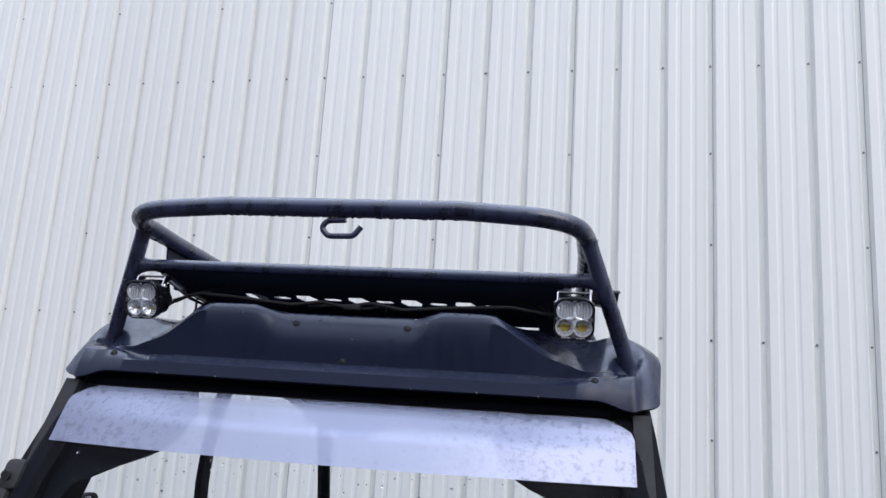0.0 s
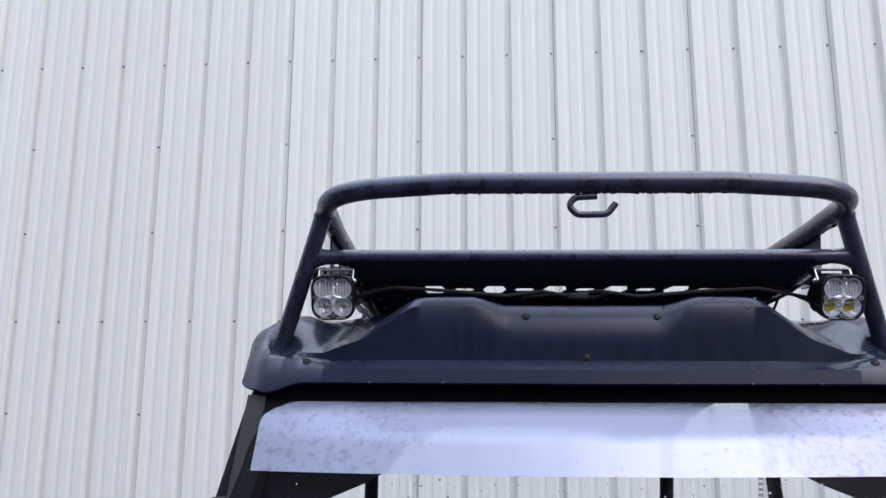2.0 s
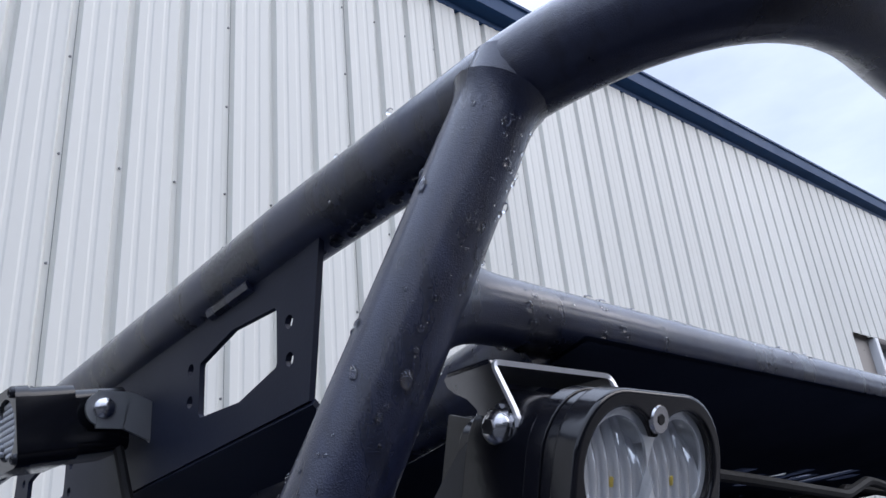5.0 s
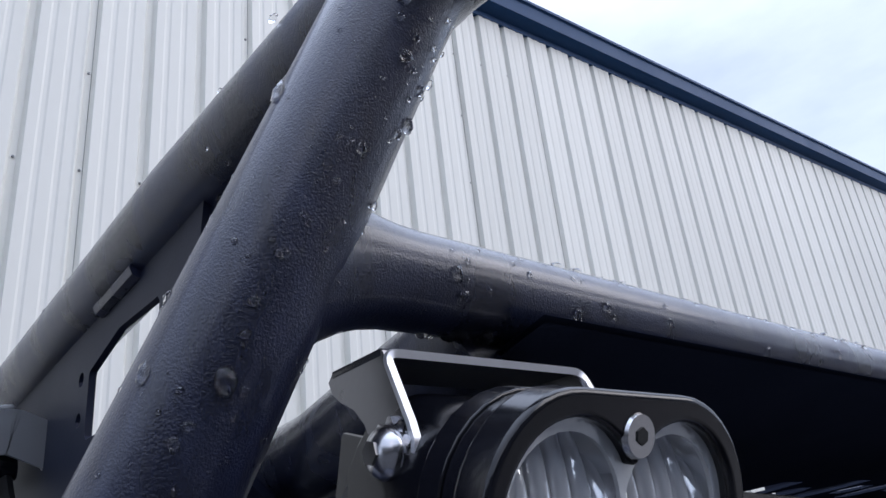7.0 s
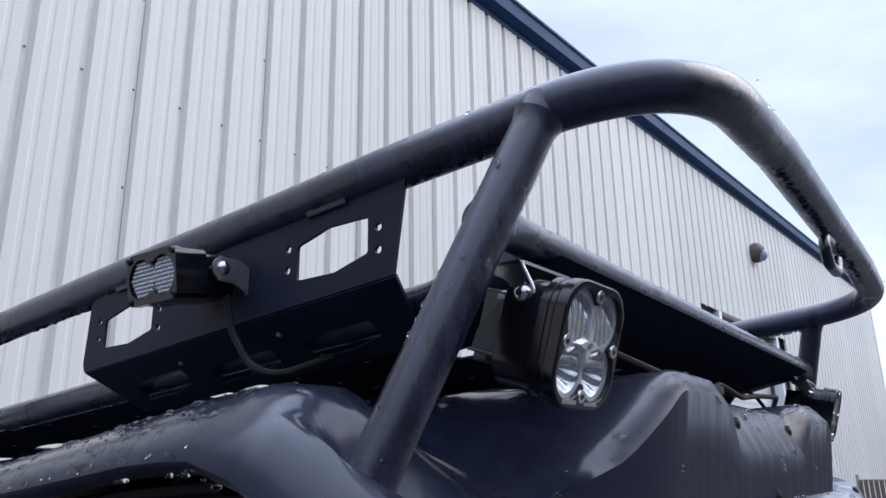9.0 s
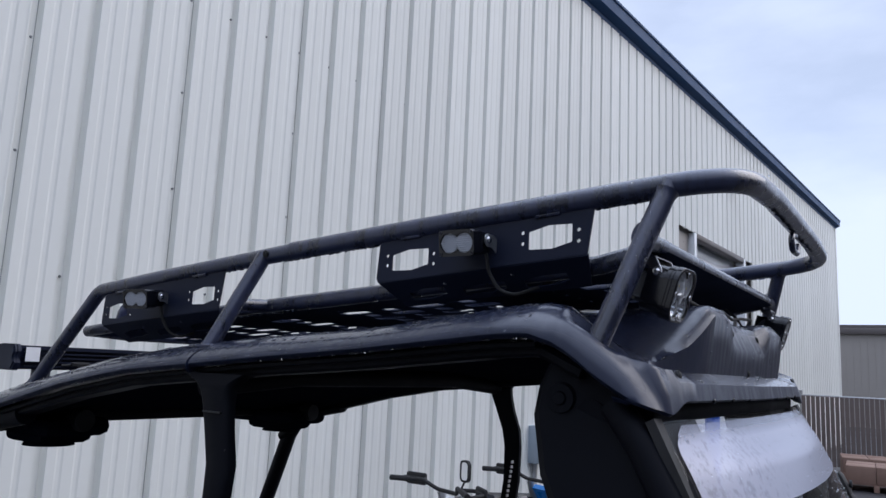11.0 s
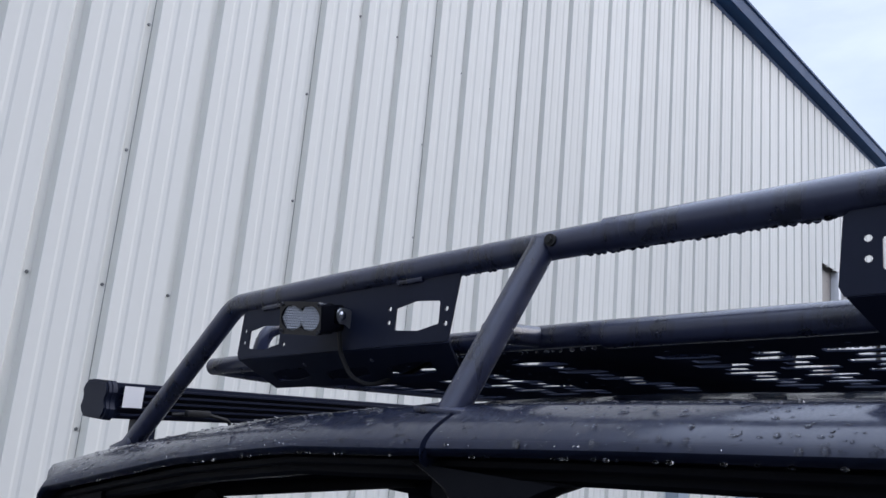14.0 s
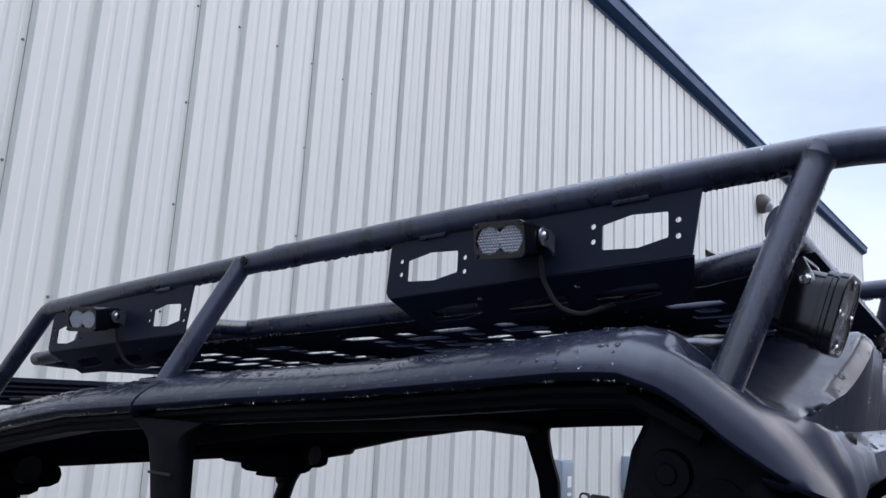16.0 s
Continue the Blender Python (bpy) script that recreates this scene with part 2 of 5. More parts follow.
BLUEB = mat("blue_bollard_plastic", (0.015, 0.10, 0.55), 0.4, 0.0, 0.15, 6, 80, 0.06)
GROUND = mat("wet_asphalt", (0.036, 0.036, 0.040), 0.5, 0.0, 0.4, 0.6, 45, 0.5, 0.25, dist=0.006)
# for the two unseen blocks added round the yard to cut low sky
BLOCKM = mat("dark_light_block", (0.07, 0.072, 0.078), 0.7, 0.0, 0.2, 0.5, 12, 0.1)
TANP = mat("tan_painted_steel", (0.34, 0.31, 0.28), 0.5, 0.0, 0.08, 1.5, 30, 0.05)
BROWNP = mat("brown_trim_paint", (0.10, 0.085, 0.08), 0.5, 0.0, 0.1, 3, 40, 0.05)
SLATM = mat("brown_privacy_slat", (0.17, 0.135, 0.125), 0.6, 0.0, 0.25, 5, 60, 0.1)
GALV = mat("galvanised_steel", (0.45, 0.46, 0.47), 0.4, 0.8, 0.2, 12, 90, 0.1)
CARD = mat("brown_cardboard", (0.26, 0.16, 0.12), 0.7, 0.0, 0.25, 6, 80, 0.15)
BIKEB = mat("blue_bike_plastic", (0.02, 0.22, 0.62), 0.3, 0.0, 0.1, 12, 120, 0.05)
BIKEW = mat("white_bike_plastic", (0.7, 0.7, 0.72), 0.35, 0.0, 0.08, 12, 120, 0.05)
LABELW = mat("white_label", (0.82, 0.82, 0.82), 0.6, 0.0, 0.05, 40, 200, 0.05)
SEATM = mat("black_seat_vinyl", (0.014, 0.014, 0.016), 0.5, 0.0, 0.3, 12, 500, 0.2)
PRINT = mat("grey_print", (0.4, 0.4, 0.42), 0.6, 0.0, 0.1, 40, 200, 0.0)


# ---- shape helpers ----
def shade(me, angle=35):
    me.polygons.foreach_set("use_smooth", [True] * len(me.polygons))
    me.set_sharp_from_angle(angle=radians(angle))


def part(name, bm, material, parent=None, label="", angle=35, kind=""):
    """Links a bmesh as one mesh object."""
    bmesh.ops.recalc_face_normals(bm, faces=bm.faces)
    me = bpy.data.meshes.new(name)
    bm.to_mesh(me)
    bm.free()
    shade(me, angle)
    me.materials.append(material)
    ob = new(name, me)
    ob.parent = parent
    if label or kind:
        tagged(ob, label, kind=kind)
    return ob


def thing(name, label, category, m=None, group="", kind=""):
    ob = new(name)
    ob.empty_display_size = 0.1
    if m is not None:
        ob.matrix_world = m
    return tagged(ob, label, category, group, kind)


def box(bm, c, s, bev=0.0, m=None, seg=2):
    """A box of size s at c, its edges rounded by bev."""
    r = bmesh.ops.create_cube(bm, size=1)
    vs = r["verts"]
    bmesh.ops.scale(bm, vec=s, verts=vs)
    if bev:
        es = list({e for v in vs for e in v.link_edges})
        r = bmesh.ops.bevel(bm, geom=es, offset=bev, segments=seg, affect='EDGES', profile=0.5)
        vs = list({v for f in r["faces"] for v in f.verts} | {v for v in vs if v.is_valid})
    mm = Matrix.Translation(c) @ (m or Matrix())
    bmesh.ops.transform(bm, matrix=mm, verts=vs)
    return bm


def fillet(pts, r, n=6):
    """A polyline with its inner corners rounded by radius r."""
    P = [Vector(p) for p in pts]
    out = [P[0]]
    for a, b, c in zip(P, P[1:], P[2:]):
        u, v = (a - b), (c - b)
        lu, lv = u.length, v.length
        u.normalize(), v.normalize()
        ang = u.angle(v)
        if ang > 3.05:
            out.append(b)
            continue
        d = min(r / math.tan(ang / 2), lu * 0.48, lv * 0.48)
        p, q = b + u * d, b + v * d
        for i in range(n + 1):
            t = i / n
            out.append(p * (1 - t) ** 2 + b * (2 * t * (1 - t)) + q * t ** 2)
    out.append(P[-1])
    return out


def tube(bm, pts, r, seg=20, caps=True, closed=False, r2=None):
    """A round bar along a line; r2 is the radius at its end."""
    P = [Vector(p) for p in pts]
    n = len(P)
    T = [((P[(i + 1) % n] - P[i - 1]) if closed else (P[min(i + 1, n - 1)] - P[max(i - 1, 0)])).normalized() for i in range(n)]
    nrm = T[0].orthogonal().normalized()
    rings = []
    for i in range(n):
        nrm = (nrm - T[i] * nrm.dot(T[i])).normalized()
        bi = T[i].cross(nrm)
        rad = r if r2 is None else r + (r2 - r) * i / (n - 1)
        rings.append([bm.verts.new(P[i] + (nrm * math.cos(a) + bi * math.sin(a)) * rad) for a in (2 * math.pi * k / seg for k in range(seg))])
    for a, b in zip(rings, rings[1:] + (rings[:1] if closed else [])):
        for k in range(seg):
            bm.faces.new((a[k], a[(k + 1) % seg], b[(k + 1) % seg], b[k]))
    if caps and not closed:
        bm.faces.new(rings[0][::-1])
        bm.faces.new(rings[-1])
    return bm


def ribbon(bm, pts, w, h, up=(0, 0, 1), bev=0.0):
    """A flat bar of width w and height h along a line."""
    P = [Vector(p) for p in pts]
    rings = []
    for i, p in enumerate(P):
        t = (P[min(i + 1, len(P) - 1)] - P[max(i - 1, 0)]).normalized()
        s = t.cross(Vector(up)).normalized()
        u = s.cross(t)
        ww, hh = (w[i], h[i]) if isinstance(w, (list, tuple)) else (w, h)
        c = min(ww, hh) * 0.5 * bev
        prof = [(-ww / 2 + c, -hh / 2), (ww / 2 - c, -hh / 2), (ww / 2, -hh / 2 + c), (ww / 2, hh / 2 - c), (ww / 2 - c, hh / 2), (-ww / 2 + c, hh / 2), (-ww / 2, hh / 2 - c), (-ww / 2, -hh / 2 + c)] if c else [(-ww / 2, -hh / 2), (ww / 2, -hh / 2), (ww / 2, hh / 2), (-ww / 2, hh / 2)]
        rings.append([bm.verts.new(p + s * a + u * b) for a, b in prof])
    k = len(rings[0])
    for a, b in zip(rings, rings[1:]):
        for i in range(k):
            bm.faces.new((a[i], a[(i + 1) % k], b[(i + 1) % k], b[i]))
    bm.faces.new(rings[0][::-1])
    bm.faces.new(rings[-1])
    return bm


def sheet(bm, outer, holes, thick, m):
    """A flat plate from an outline with holes, thick in z, laid by the pose m."""
    start = set(bm.verts)
    es = []
    for loop in [outer, *holes]:
        vs = [bm.verts.new((a, b, 0)) for a, b in loop]
        es += [bm.edges.new((vs[i], vs[(i + 1) % len(vs)])) for i in range(len(vs))]
    bmesh.ops.triangle_fill(bm, use_beauty=True, use_dissolve=False, edges=es)
    fs = [f for f in bm.faces if all(v not in start for v in f.verts)]
    r = bmesh.ops.extrude_face_region(bm, geom=fs)
    up = [v for v in r["geom"] if isinstance(v, bmesh.types.BMVert)]
    bmesh.ops.translate(bm, vec=(0, 0, thick), verts=up)
    vs = [v for v in bm.verts if v not in start]
    bmesh.ops.transform(bm, matrix=m, verts=vs)
    return bm


def disc(bm, c, r, h, axis='z', seg=20, r2=None):
    """A short cylinder, its foot at c."""
    res = bmesh.ops.create_cone(bm, cap_ends=True, segments=seg, radius1=r, radius2=r if r2 is None else r2, depth=h)
    turn = {'z': Matrix(), '-z': Matrix.Rotation(math.pi, 4, 'X'), 'x': Matrix.Rotation(math.pi / 2, 4, 'Y'), '-x': Matrix.Rotation(-math.pi / 2, 4, 'Y'), 'y': Matrix.Rotation(-math.pi / 2, 4, 'X'), '-y': Matrix.Rotation(math.pi / 2, 4, 'X')}[axis]
    bmesh.ops.transform(bm, matrix=Matrix.Translation(c) @ turn @ Matrix.Translation((0, 0, h / 2)), verts=res["verts"])
    return bm


def dome(bm, c, r, axis='z', flat=0.6, seg=12, rings=5):
    """Part of a ball, flattened, its foot at c."""
    res = bmesh.ops.create_uvsphere(bm, u_segments=seg, v_segments=rings * 2, radius=r)
    vs = res["verts"]
    bmesh.ops.scale(bm, vec=(1, 1, flat), verts=vs)
    turn = {'z': Matrix(), 'x': Matrix.Rotation(math.pi / 2, 4, 'Y'), '-x': Matrix.Rotation(-math.pi / 2, 4, 'Y'), '-y': Matrix.Rotation(math.pi / 2, 4, 'X'), 'y': Matrix.Rotation(-math.pi / 2, 4, 'X')}[axis]
    bmesh.ops.transform(bm, matrix=Matrix.Translation(c) @ turn, verts=vs)
    return bm


def B():
    return bmesh.new()


def rrect(w, h, r, n=6):
    out = []
    for cx, cy, a0 in ((w / 2 - r, h / 2 - r, 0), (-w / 2 + r, h / 2 - r, 90), (-w / 2 + r, -h / 2 + r, 180), (w / 2 - r, -h / 2 + r, 270)):
        out += [(cx + r * math.cos(radians(a0 + 90 * i / n)), cy + r * math.sin(radians(a0 + 90 * i / n))) for i in range(n + 1)]
    return out


def lobes(cs, r, n=64, core=0.0):
    """The outline of several joined circles, seen from their middle."""
    out = []
    for i in range(n):
        a = 2 * math.pi * i / n
        d = Vector((math.cos(a), math.sin(a)))
        best = core
        for c in cs:
            c = Vector(c)
            b = d.dot(c)
            q = b * b - c.length_squared + r * r
            if q >= 0:
                best = max(best, b + math.sqrt(q))
        out.append((d.x * best, d.y * best))
    return out


def lerp_table(tab, v):
    if v <= tab[0][0]:
        return tab[0][1]
    for (a, fa), (b, fb) in zip(tab, tab[1:]):
        if v <= b:
            return fa + (fb - fa) * (v - a) / (b - a)
    return tab[-1][1]


# ---- the setting ----
def ground():
    bm = B()
    n = 24
    xs = [math.copysign(abs(i / n) ** 3 * 900, i) for i in range(-n, n + 1)]
    g = [[bm.verts.new((x + 4, y, 0)) for x in xs] for y in xs]
    for a, b in zip(g, g[1:]):
        for i in range(len(xs) - 1):
            bm.faces.new((a[i], a[i + 1], b[i + 1], b[i]))
    tagged(part("ground", bm, GROUND), "wet dark asphalt yard round the building", "ground", kind="structure")


ground()

PAN, RIB, U0 = 0.9144, 0.3048, -1.5254
WALL_L, WALL_R, EAVE0, EAVE_S = -14.4, 25.85, 6.42, 0.024
DOOR_L, DOOR_R, DOOR_H = 11.1, 14.35, 4.36
BLD = Matrix.Rotation(radians(A_WALL), 4, 'Z') @ Matrix.Translation((-0.078, 3.56, 0))


def eave(u):
    return EAVE0 + EAVE_S * u


def panel_mesh():
    """One ribbed steel panel three ribs wide and one metre high, its sunk ribs at v = 0."""
    d, prof = -0.036, []
    for k in range(3):
        c = k * RIB
        prof += [(c - 0.033, d), (c - 0.016, 0.0), (c + 0.016, 0.0), (c + 0.033, d)]
        for f in (0.10, 0.195):
            prof += [(c + f - 0.020, d), (c + f - 0.009, d + 0.0036), (c + f + 0.009, d + 0.0036), (c + f + 0.020, d)]
    prof.append((3 * RIB - 0.033, d))
    # the lapped edge, standing a little proud over the next panel's rib
    prof = [(-0.045, d - 0.0008), (-0.036, d - 0.0022)] + [(u, v - 0.0022) if u < 0.05 else (u, v) for u, v in prof]
    bm = B()
    lo = [bm.verts.new((u, v, 0)) for u, v in prof]
    hi = [bm.verts.new((u, v, 1)) for u, v in prof]
    for i in range(len(prof) - 1):
        bm.faces.new((lo[i], lo[i + 1], hi[i + 1], hi[i]))
    me = bpy.data.meshes.new("panel")
    bm.normal_update()
    bm.to_mesh(me)
    bm.free()
    me.materials.append(WALLP)
    return me


def building():
    b = thing("wall_south", "white ribbed steel wall of a metal building", "building", BLD, kind="structure")
    bm = B()
    # backing, with an opening for the door
    t = 0.12
    v0 = 0.06
    for u1, u2, z1, z2 in ((WALL_L, DOOR_L, 0, 6.0), (DOOR_R, WALL_R, 0, 6.6), (DOOR_L, DOOR_R, DOOR_H, 6.5), (WALL_L, DOOR_L, 6.0, 6.05)):
        box(bm, ((u1 + u2) / 2, v0 + t / 2, (z1 + z2) / 2), (u2 - u1, t, z2 - z1))
    part("backing", bm, TANP, b)
    bm = B()
    box(bm, (WALL_R - 0.02, 6.0, 3.45), (0.04, 11.8, 6.9))
    box(bm, (WALL_L + 0.02, 6.0, 3.0), (0.04, 11.8, 6.0))
    box(bm, ((WALL_L + WALL_R) / 2, 12.0, 3.2), (WALL_R - WALL_L, 0.1, 6.4))
    part("end_wall", bm, WALLP, b)
    me = panel_mesh()
    k0, k1 = -14, 30
    for k in range(k0, k1):
        u = U0 + (k - 0) * PAN
        if u < WALL_L - 0.2 or u + 0.5 > WALL_R:
            continue
        lo = DOOR_H if DOOR_L - 0.5 < u + PAN / 2 < DOOR_R + 0.35 else 0.12
        ob = new("panel", me)
        ob.parent = b
        ob.matrix_local = Matrix.Translation((u, 0, lo)) @ Matrix.Diagonal((1, 1, eave(u + PAN / 2) + 0.05 - lo, 1))
    # grey strip for the shadow gap and dirt where one panel laps the next
    bm = B()
    box(bm, (0, 0, 0.5), (0.0024, 0.0012, 1.0))
    me = bpy.data.meshes.new("lap_joint")
    bm.to_mesh(me)
    bm.free()
    me.materials.append(LAPSHADE)
    for k in range(k0, k1):
        u = U0 + k * PAN
        if u < WALL_L or u + 0.5 > WALL_R or DOOR_L - 0.5 < u < DOOR_R + 0.35:
            continue
        ob = new("lap_joint", me)
        ob.parent = b
        ob.matrix_local = Matrix.Translation((u + 0.0155, -0.0030, 0.12)) @ Matrix.Diagonal((1, 1, eave(u) - 0.12, 1))
    # corner trim
    bm = B()
    box(bm, (WALL_R, 0.01, eave(WALL_R) / 2), (0.20, 0.13, eave(WALL_R)), 0.01)
    part("corner_trim", bm, WALLP, b)
    # eave trim and gutter, following the roof's edge
    prof = [(0.06, 0.0), (-0.040, 0.0), (-0.046, 0.05), (-0.12, 0.075), (-0.155, 0.10), (-0.165, 0.24), (-0.185, 0.255), (-0.185, 0.285), (-0.15, 0.285), (0.06, 0.31)]
    bm = B()
    ends = []
    for u in (WALL_L - 0.15, WALL_R + 0.22):
        ends.append([bm.verts.new((u, v, eave(u) + z)) for v, z in prof])
    for i in range(len(prof)):
        j = (i + 1) % len(prof)
        bm.faces.new((ends[0][i], ends[0][j], ends[1][j], ends[1][i]))
    bm.faces.new(ends[0])
    bm.faces.new(ends[1][::-1])
    part("eave_trim", bm, BLUETR, b, "dark blue painted eave trim", 20)
    bm = B()
    v = [bm.verts.new(p) for p in ((WALL_L - 0.1, -0.1, eave(WALL_L) + 0.29), (WALL_R + 0.2, -0.1, eave(WALL_R) + 0.29), (WALL_R + 0.2, 12.2, eave(WALL_R) + 1.2), (WALL_L - 0.1, 12.2, eave(WALL_L) + 1.2))]
    f = bm.faces.new(v)
    r = bmesh.ops.extrude_face_region(bm, geom=[f])
    bmesh.ops.translate(bm, vec=(0, 0, -0.03), verts=[x for x in r["geom"] if isinstance(x, bmesh.types.BMVert)])
    part("roof", bm, BLUETR, b)
    # screws: a row at each girt on every rib, stitches up the laps
    bm = B()

    def screw(u, z):
        res = bmesh.ops.create_cone(bm, cap_ends=True, segments=6, radius1=0.0085, radius2=0.006, depth=0.007)
        bmesh.ops.transform(bm, matrix=Matrix.Translation((u, -0.0055, z)) @ Matrix.Rotation(math.pi / 2, 4, 'X'), verts=res["verts"])

    u = U0 - 5 * PAN
    i = 0
    while u < 14:
        lap = i % 3 == 0
        for z in (2.311, 4.14, 5.969):
            if z < eave(u) - 0.1 and not (DOOR_L - 0.2 < u < DOOR_R + 0.2 and z < DOOR_H):
                screw(u + 0.0, z)
        if lap:
            for j in range(11):
                z = 0.4824 + 0.6096 * j
                if j % 3 and z < eave(u) - 0.1 and not (DOOR_L < u < DOOR_R and z < DOOR_H):
                    screw(u, z)
        u += RIB
        i += 1
    part("screws", bm, SCREWM, b, "small grey hex screws", kind="stuff")
    return b


wall = building()


def garage_door():
    d = thing("door_1", "white overhead door in a recessed opening", "garage door", BLD, kind="structure")
    bm = B()
    w, cu = DOOR_R - DOOR_L, (DOOR_L + DOOR_R) / 2
    for u in (DOOR_L + 0.05, DOOR_R - 0.05):
        box(bm, (u, 0.03, DOOR_H / 2), (0.12, 0.16, DOOR_H), 0.005)
    part("jamb", bm, DOORP, d)
    bm = B()
    box(bm, (cu, 0.035, DOOR_H - 0.03), (w, 0.15, 0.09), 0.005)
    part("header", bm, BROWNP, d)
    n = 8
    h = (DOOR_H - 0.08) / n
    bm = B()
    box(bm, (0, 0, 0), (w - 0.22, 0.05, h - 0.012), 0.008)
    box(bm, (0, -0.026, h * 0.22), (w - 0.3, 0.006, h * 0.18), 0.002)
    box(bm, (0, -0.026, -h * 0.22), (w - 0.3, 0.006, h * 0.18), 0.002)
    first = part("door_panel", bm, DOORP, d)
    first.matrix_local = Matrix.Translation((cu, 0.20, h * 0.5))
    for i in range(1, n):
        o = new("door_panel", first.data)
        o.parent = d
        o.matrix_local = Matrix.Translation((cu, 0.20, h * (i + 0.5)))


garage_door()


def far_building():
    b = thing("neighbour_building", "low tan steel building with brown eave trim", "building", kind="structure")
    x0, x1, y0, y1, h = 40.0, 60.0, -30.0, 8.0, 4.55
    bm = B()
    box(bm, ((x0 + x1) / 2, (y0 + y1) / 2, h / 2), (x1 - x0, y1 - y0, h))
    for i in range(120):
        box(bm, (x0 - 0.01, y0 + 0.2 + i * 0.31, h / 2), (0.03, 0.05, h - 0.3))
    part("wall", bm, TANP, b)
    bm = B()
    box(bm, (x0 - 0.05, (y0 + y1) / 2, h), (0.3, y1 - y0 + 0.4, 0.30), 0.03)
    part("eave_trim", bm, BROWNP, b)
    bm = B()
    box(bm, ((x0 + x1) / 2, (y0 + y1) / 2, h + 0.22), (x1 - x0, y1 - y0, 0.2))
    part("roof", bm, BROWNP, b)


far_building()


def fence():
    f = thing("fence", "brown privacy-slat chain-link fence on steel posts", "fence", kind="structure")
    x0, h = 18.6, 1.66
    ys = [2.45 - 2.4 * i for i in range(10)]
    for y in ys:
        bm = B()
        tube(bm, [(x0 + 0.06, y, 0), (x0 + 0.06, y, h + 0.1)], 0.035, 10)
        dome(bm, (x0 + 0.06, y, h + 0.1), 0.04)
        part("post", bm, GALV, f)
    bm = B()
    tube(bm, [(x0 + 0.03, ys[0], h), (x0 + 0.03, ys[-1], h)], 0.022, 8)
    part("top_rail", bm, GALV, f)
    bm = B()
    box(bm, (0, 0, h / 2 + 0.02), (0.012, 0.085, h - 0.06), 0.003, seg=1)
    first = part("slat", bm, SLATM, f)
    first.matrix_local = Matrix.Translation((x0, ys[0] - 0.06, 0))
    for i in range(1, 210):
        o = new("slat", first.data)
        o.parent = f
        o.matrix_local = Matrix.Translation((x0, ys[0] - 0.06 - i * 0.102, random.uniform(-0.01, 0.01)))


fence()


# an unseen dark block, added across the yard to darken what front faces reflect
def north_light_block():
    y = thing("light_block_north", "unseen dark block across the yard, added to darken low reflections", "building", pose(0, -26, 0), kind="structure")
    bm = B()
    box(bm, (0, -0.15, 6.5), (90, 0.3, 13.0))
    part("wall", bm, BLOCKM, y)
    bm = B()
    box(bm, (0, -4, 13.15), (91, 9, 0.3))
    part("roof", bm, BLOCKM, y)


north_light_block()


# unseen block added on the west so that rails facing it render darker
def west_light_block():
    y = thing("light_block_west", "unseen dark block beside the yard, added to cut low sky light", "building", pose(-21, -12, 0), kind="structure")
    bm = B()
    box(bm, (-0.15, 0, 4.0), (0.3, 28, 8.0))
    part("wall", bm, BLOCKM, y)
    bm = B()
    box(bm, (-4, 0, 8.15), (9, 28.6, 0.3))
    part("roof", bm, BLOCKM, y)


west_light_block()


# ---- the vehicle ----
CX = 0.006
EDGE = [(-0.06, 1.884), (0.0, 1.908), (0.03, 1.927), (0.055, 1.946), (0.088, 1.967), (0.12, 1.977), (0.16, 1.977), (0.43, 1.948), (0.64, 1.930), (0.80, 1.914), (0.99, 1.896), (1.20, 1.858), (1.53, 1.778), (1.75, 1.722)]
TOP = [(-0.05, 1.945), (0.0, 1.952), (0.03, 1.965), (0.07, 2.008), (0.11, 2.024), (0.18, 2.019), (0.43, 1.985), (0.69, 1.966), (0.90, 1.946), (1.11, 1.916), (1.47, 1.842), (1.75, 1.770)]


def roll(a):
    """The rounding of the roof's side, 0 on the deck to 1 at the rim."""
    t = max(0, min(1, (a - 0.535) / 0.065))
    return 1 - 0.5 * math.sqrt(1 - t * t) - 0.5 * (1 - t)


def roof_z(x, y):
    """Height of the roof's upper surface behind its brow."""
    a = abs(x)
    top, edge = lerp_table(TOP, y), lerp_table(EDGE, y)
    if a > 0.52:
        return top + (edge - top) * roll(a)
    z = top + 0.022 * (1 - (a / 0.52) ** 2)
    # two long raised flutes
    z += 0.008 * max(0, 1 - abs(a - 0.26) / 0.07) * (1 if 0.25 < y < 1.6 else 0)
    return z


# the roof's front corner: the pocket of the rack's post, the ridge beside it and the outer rim, as rows of (y, z)
POCKET = [(-0.034, 1.884), (-0.046, 1.880), (-0.050, 1.883), (-0.046, 1.905), (-0.032, 1.938), (-0.024, 1.944), (0.0, 1.947), (0.042, 1.949), (0.068, 1.985), (0.088, 2.013)]
RIDGE = [(-0.022, 1.889), (-0.036, 1.885), (-0.041, 1.888), (-0.032, 1.903), (-0.010, 1.932), (0.014, 1.953), (0.036, 1.970), (0.055, 1.984), (0.073, 1.995), (0.088, 2.001)]
RIM = [(0.010, 1.903), (-0.006, 1.899), (-0.011, 1.901), (-0.004, 1.905), (0.008, 1.912), (0.022, 1.921), (0.038, 1.932), (0.055, 1.946), (0.072, 1.958), (0.088, 1.967)]


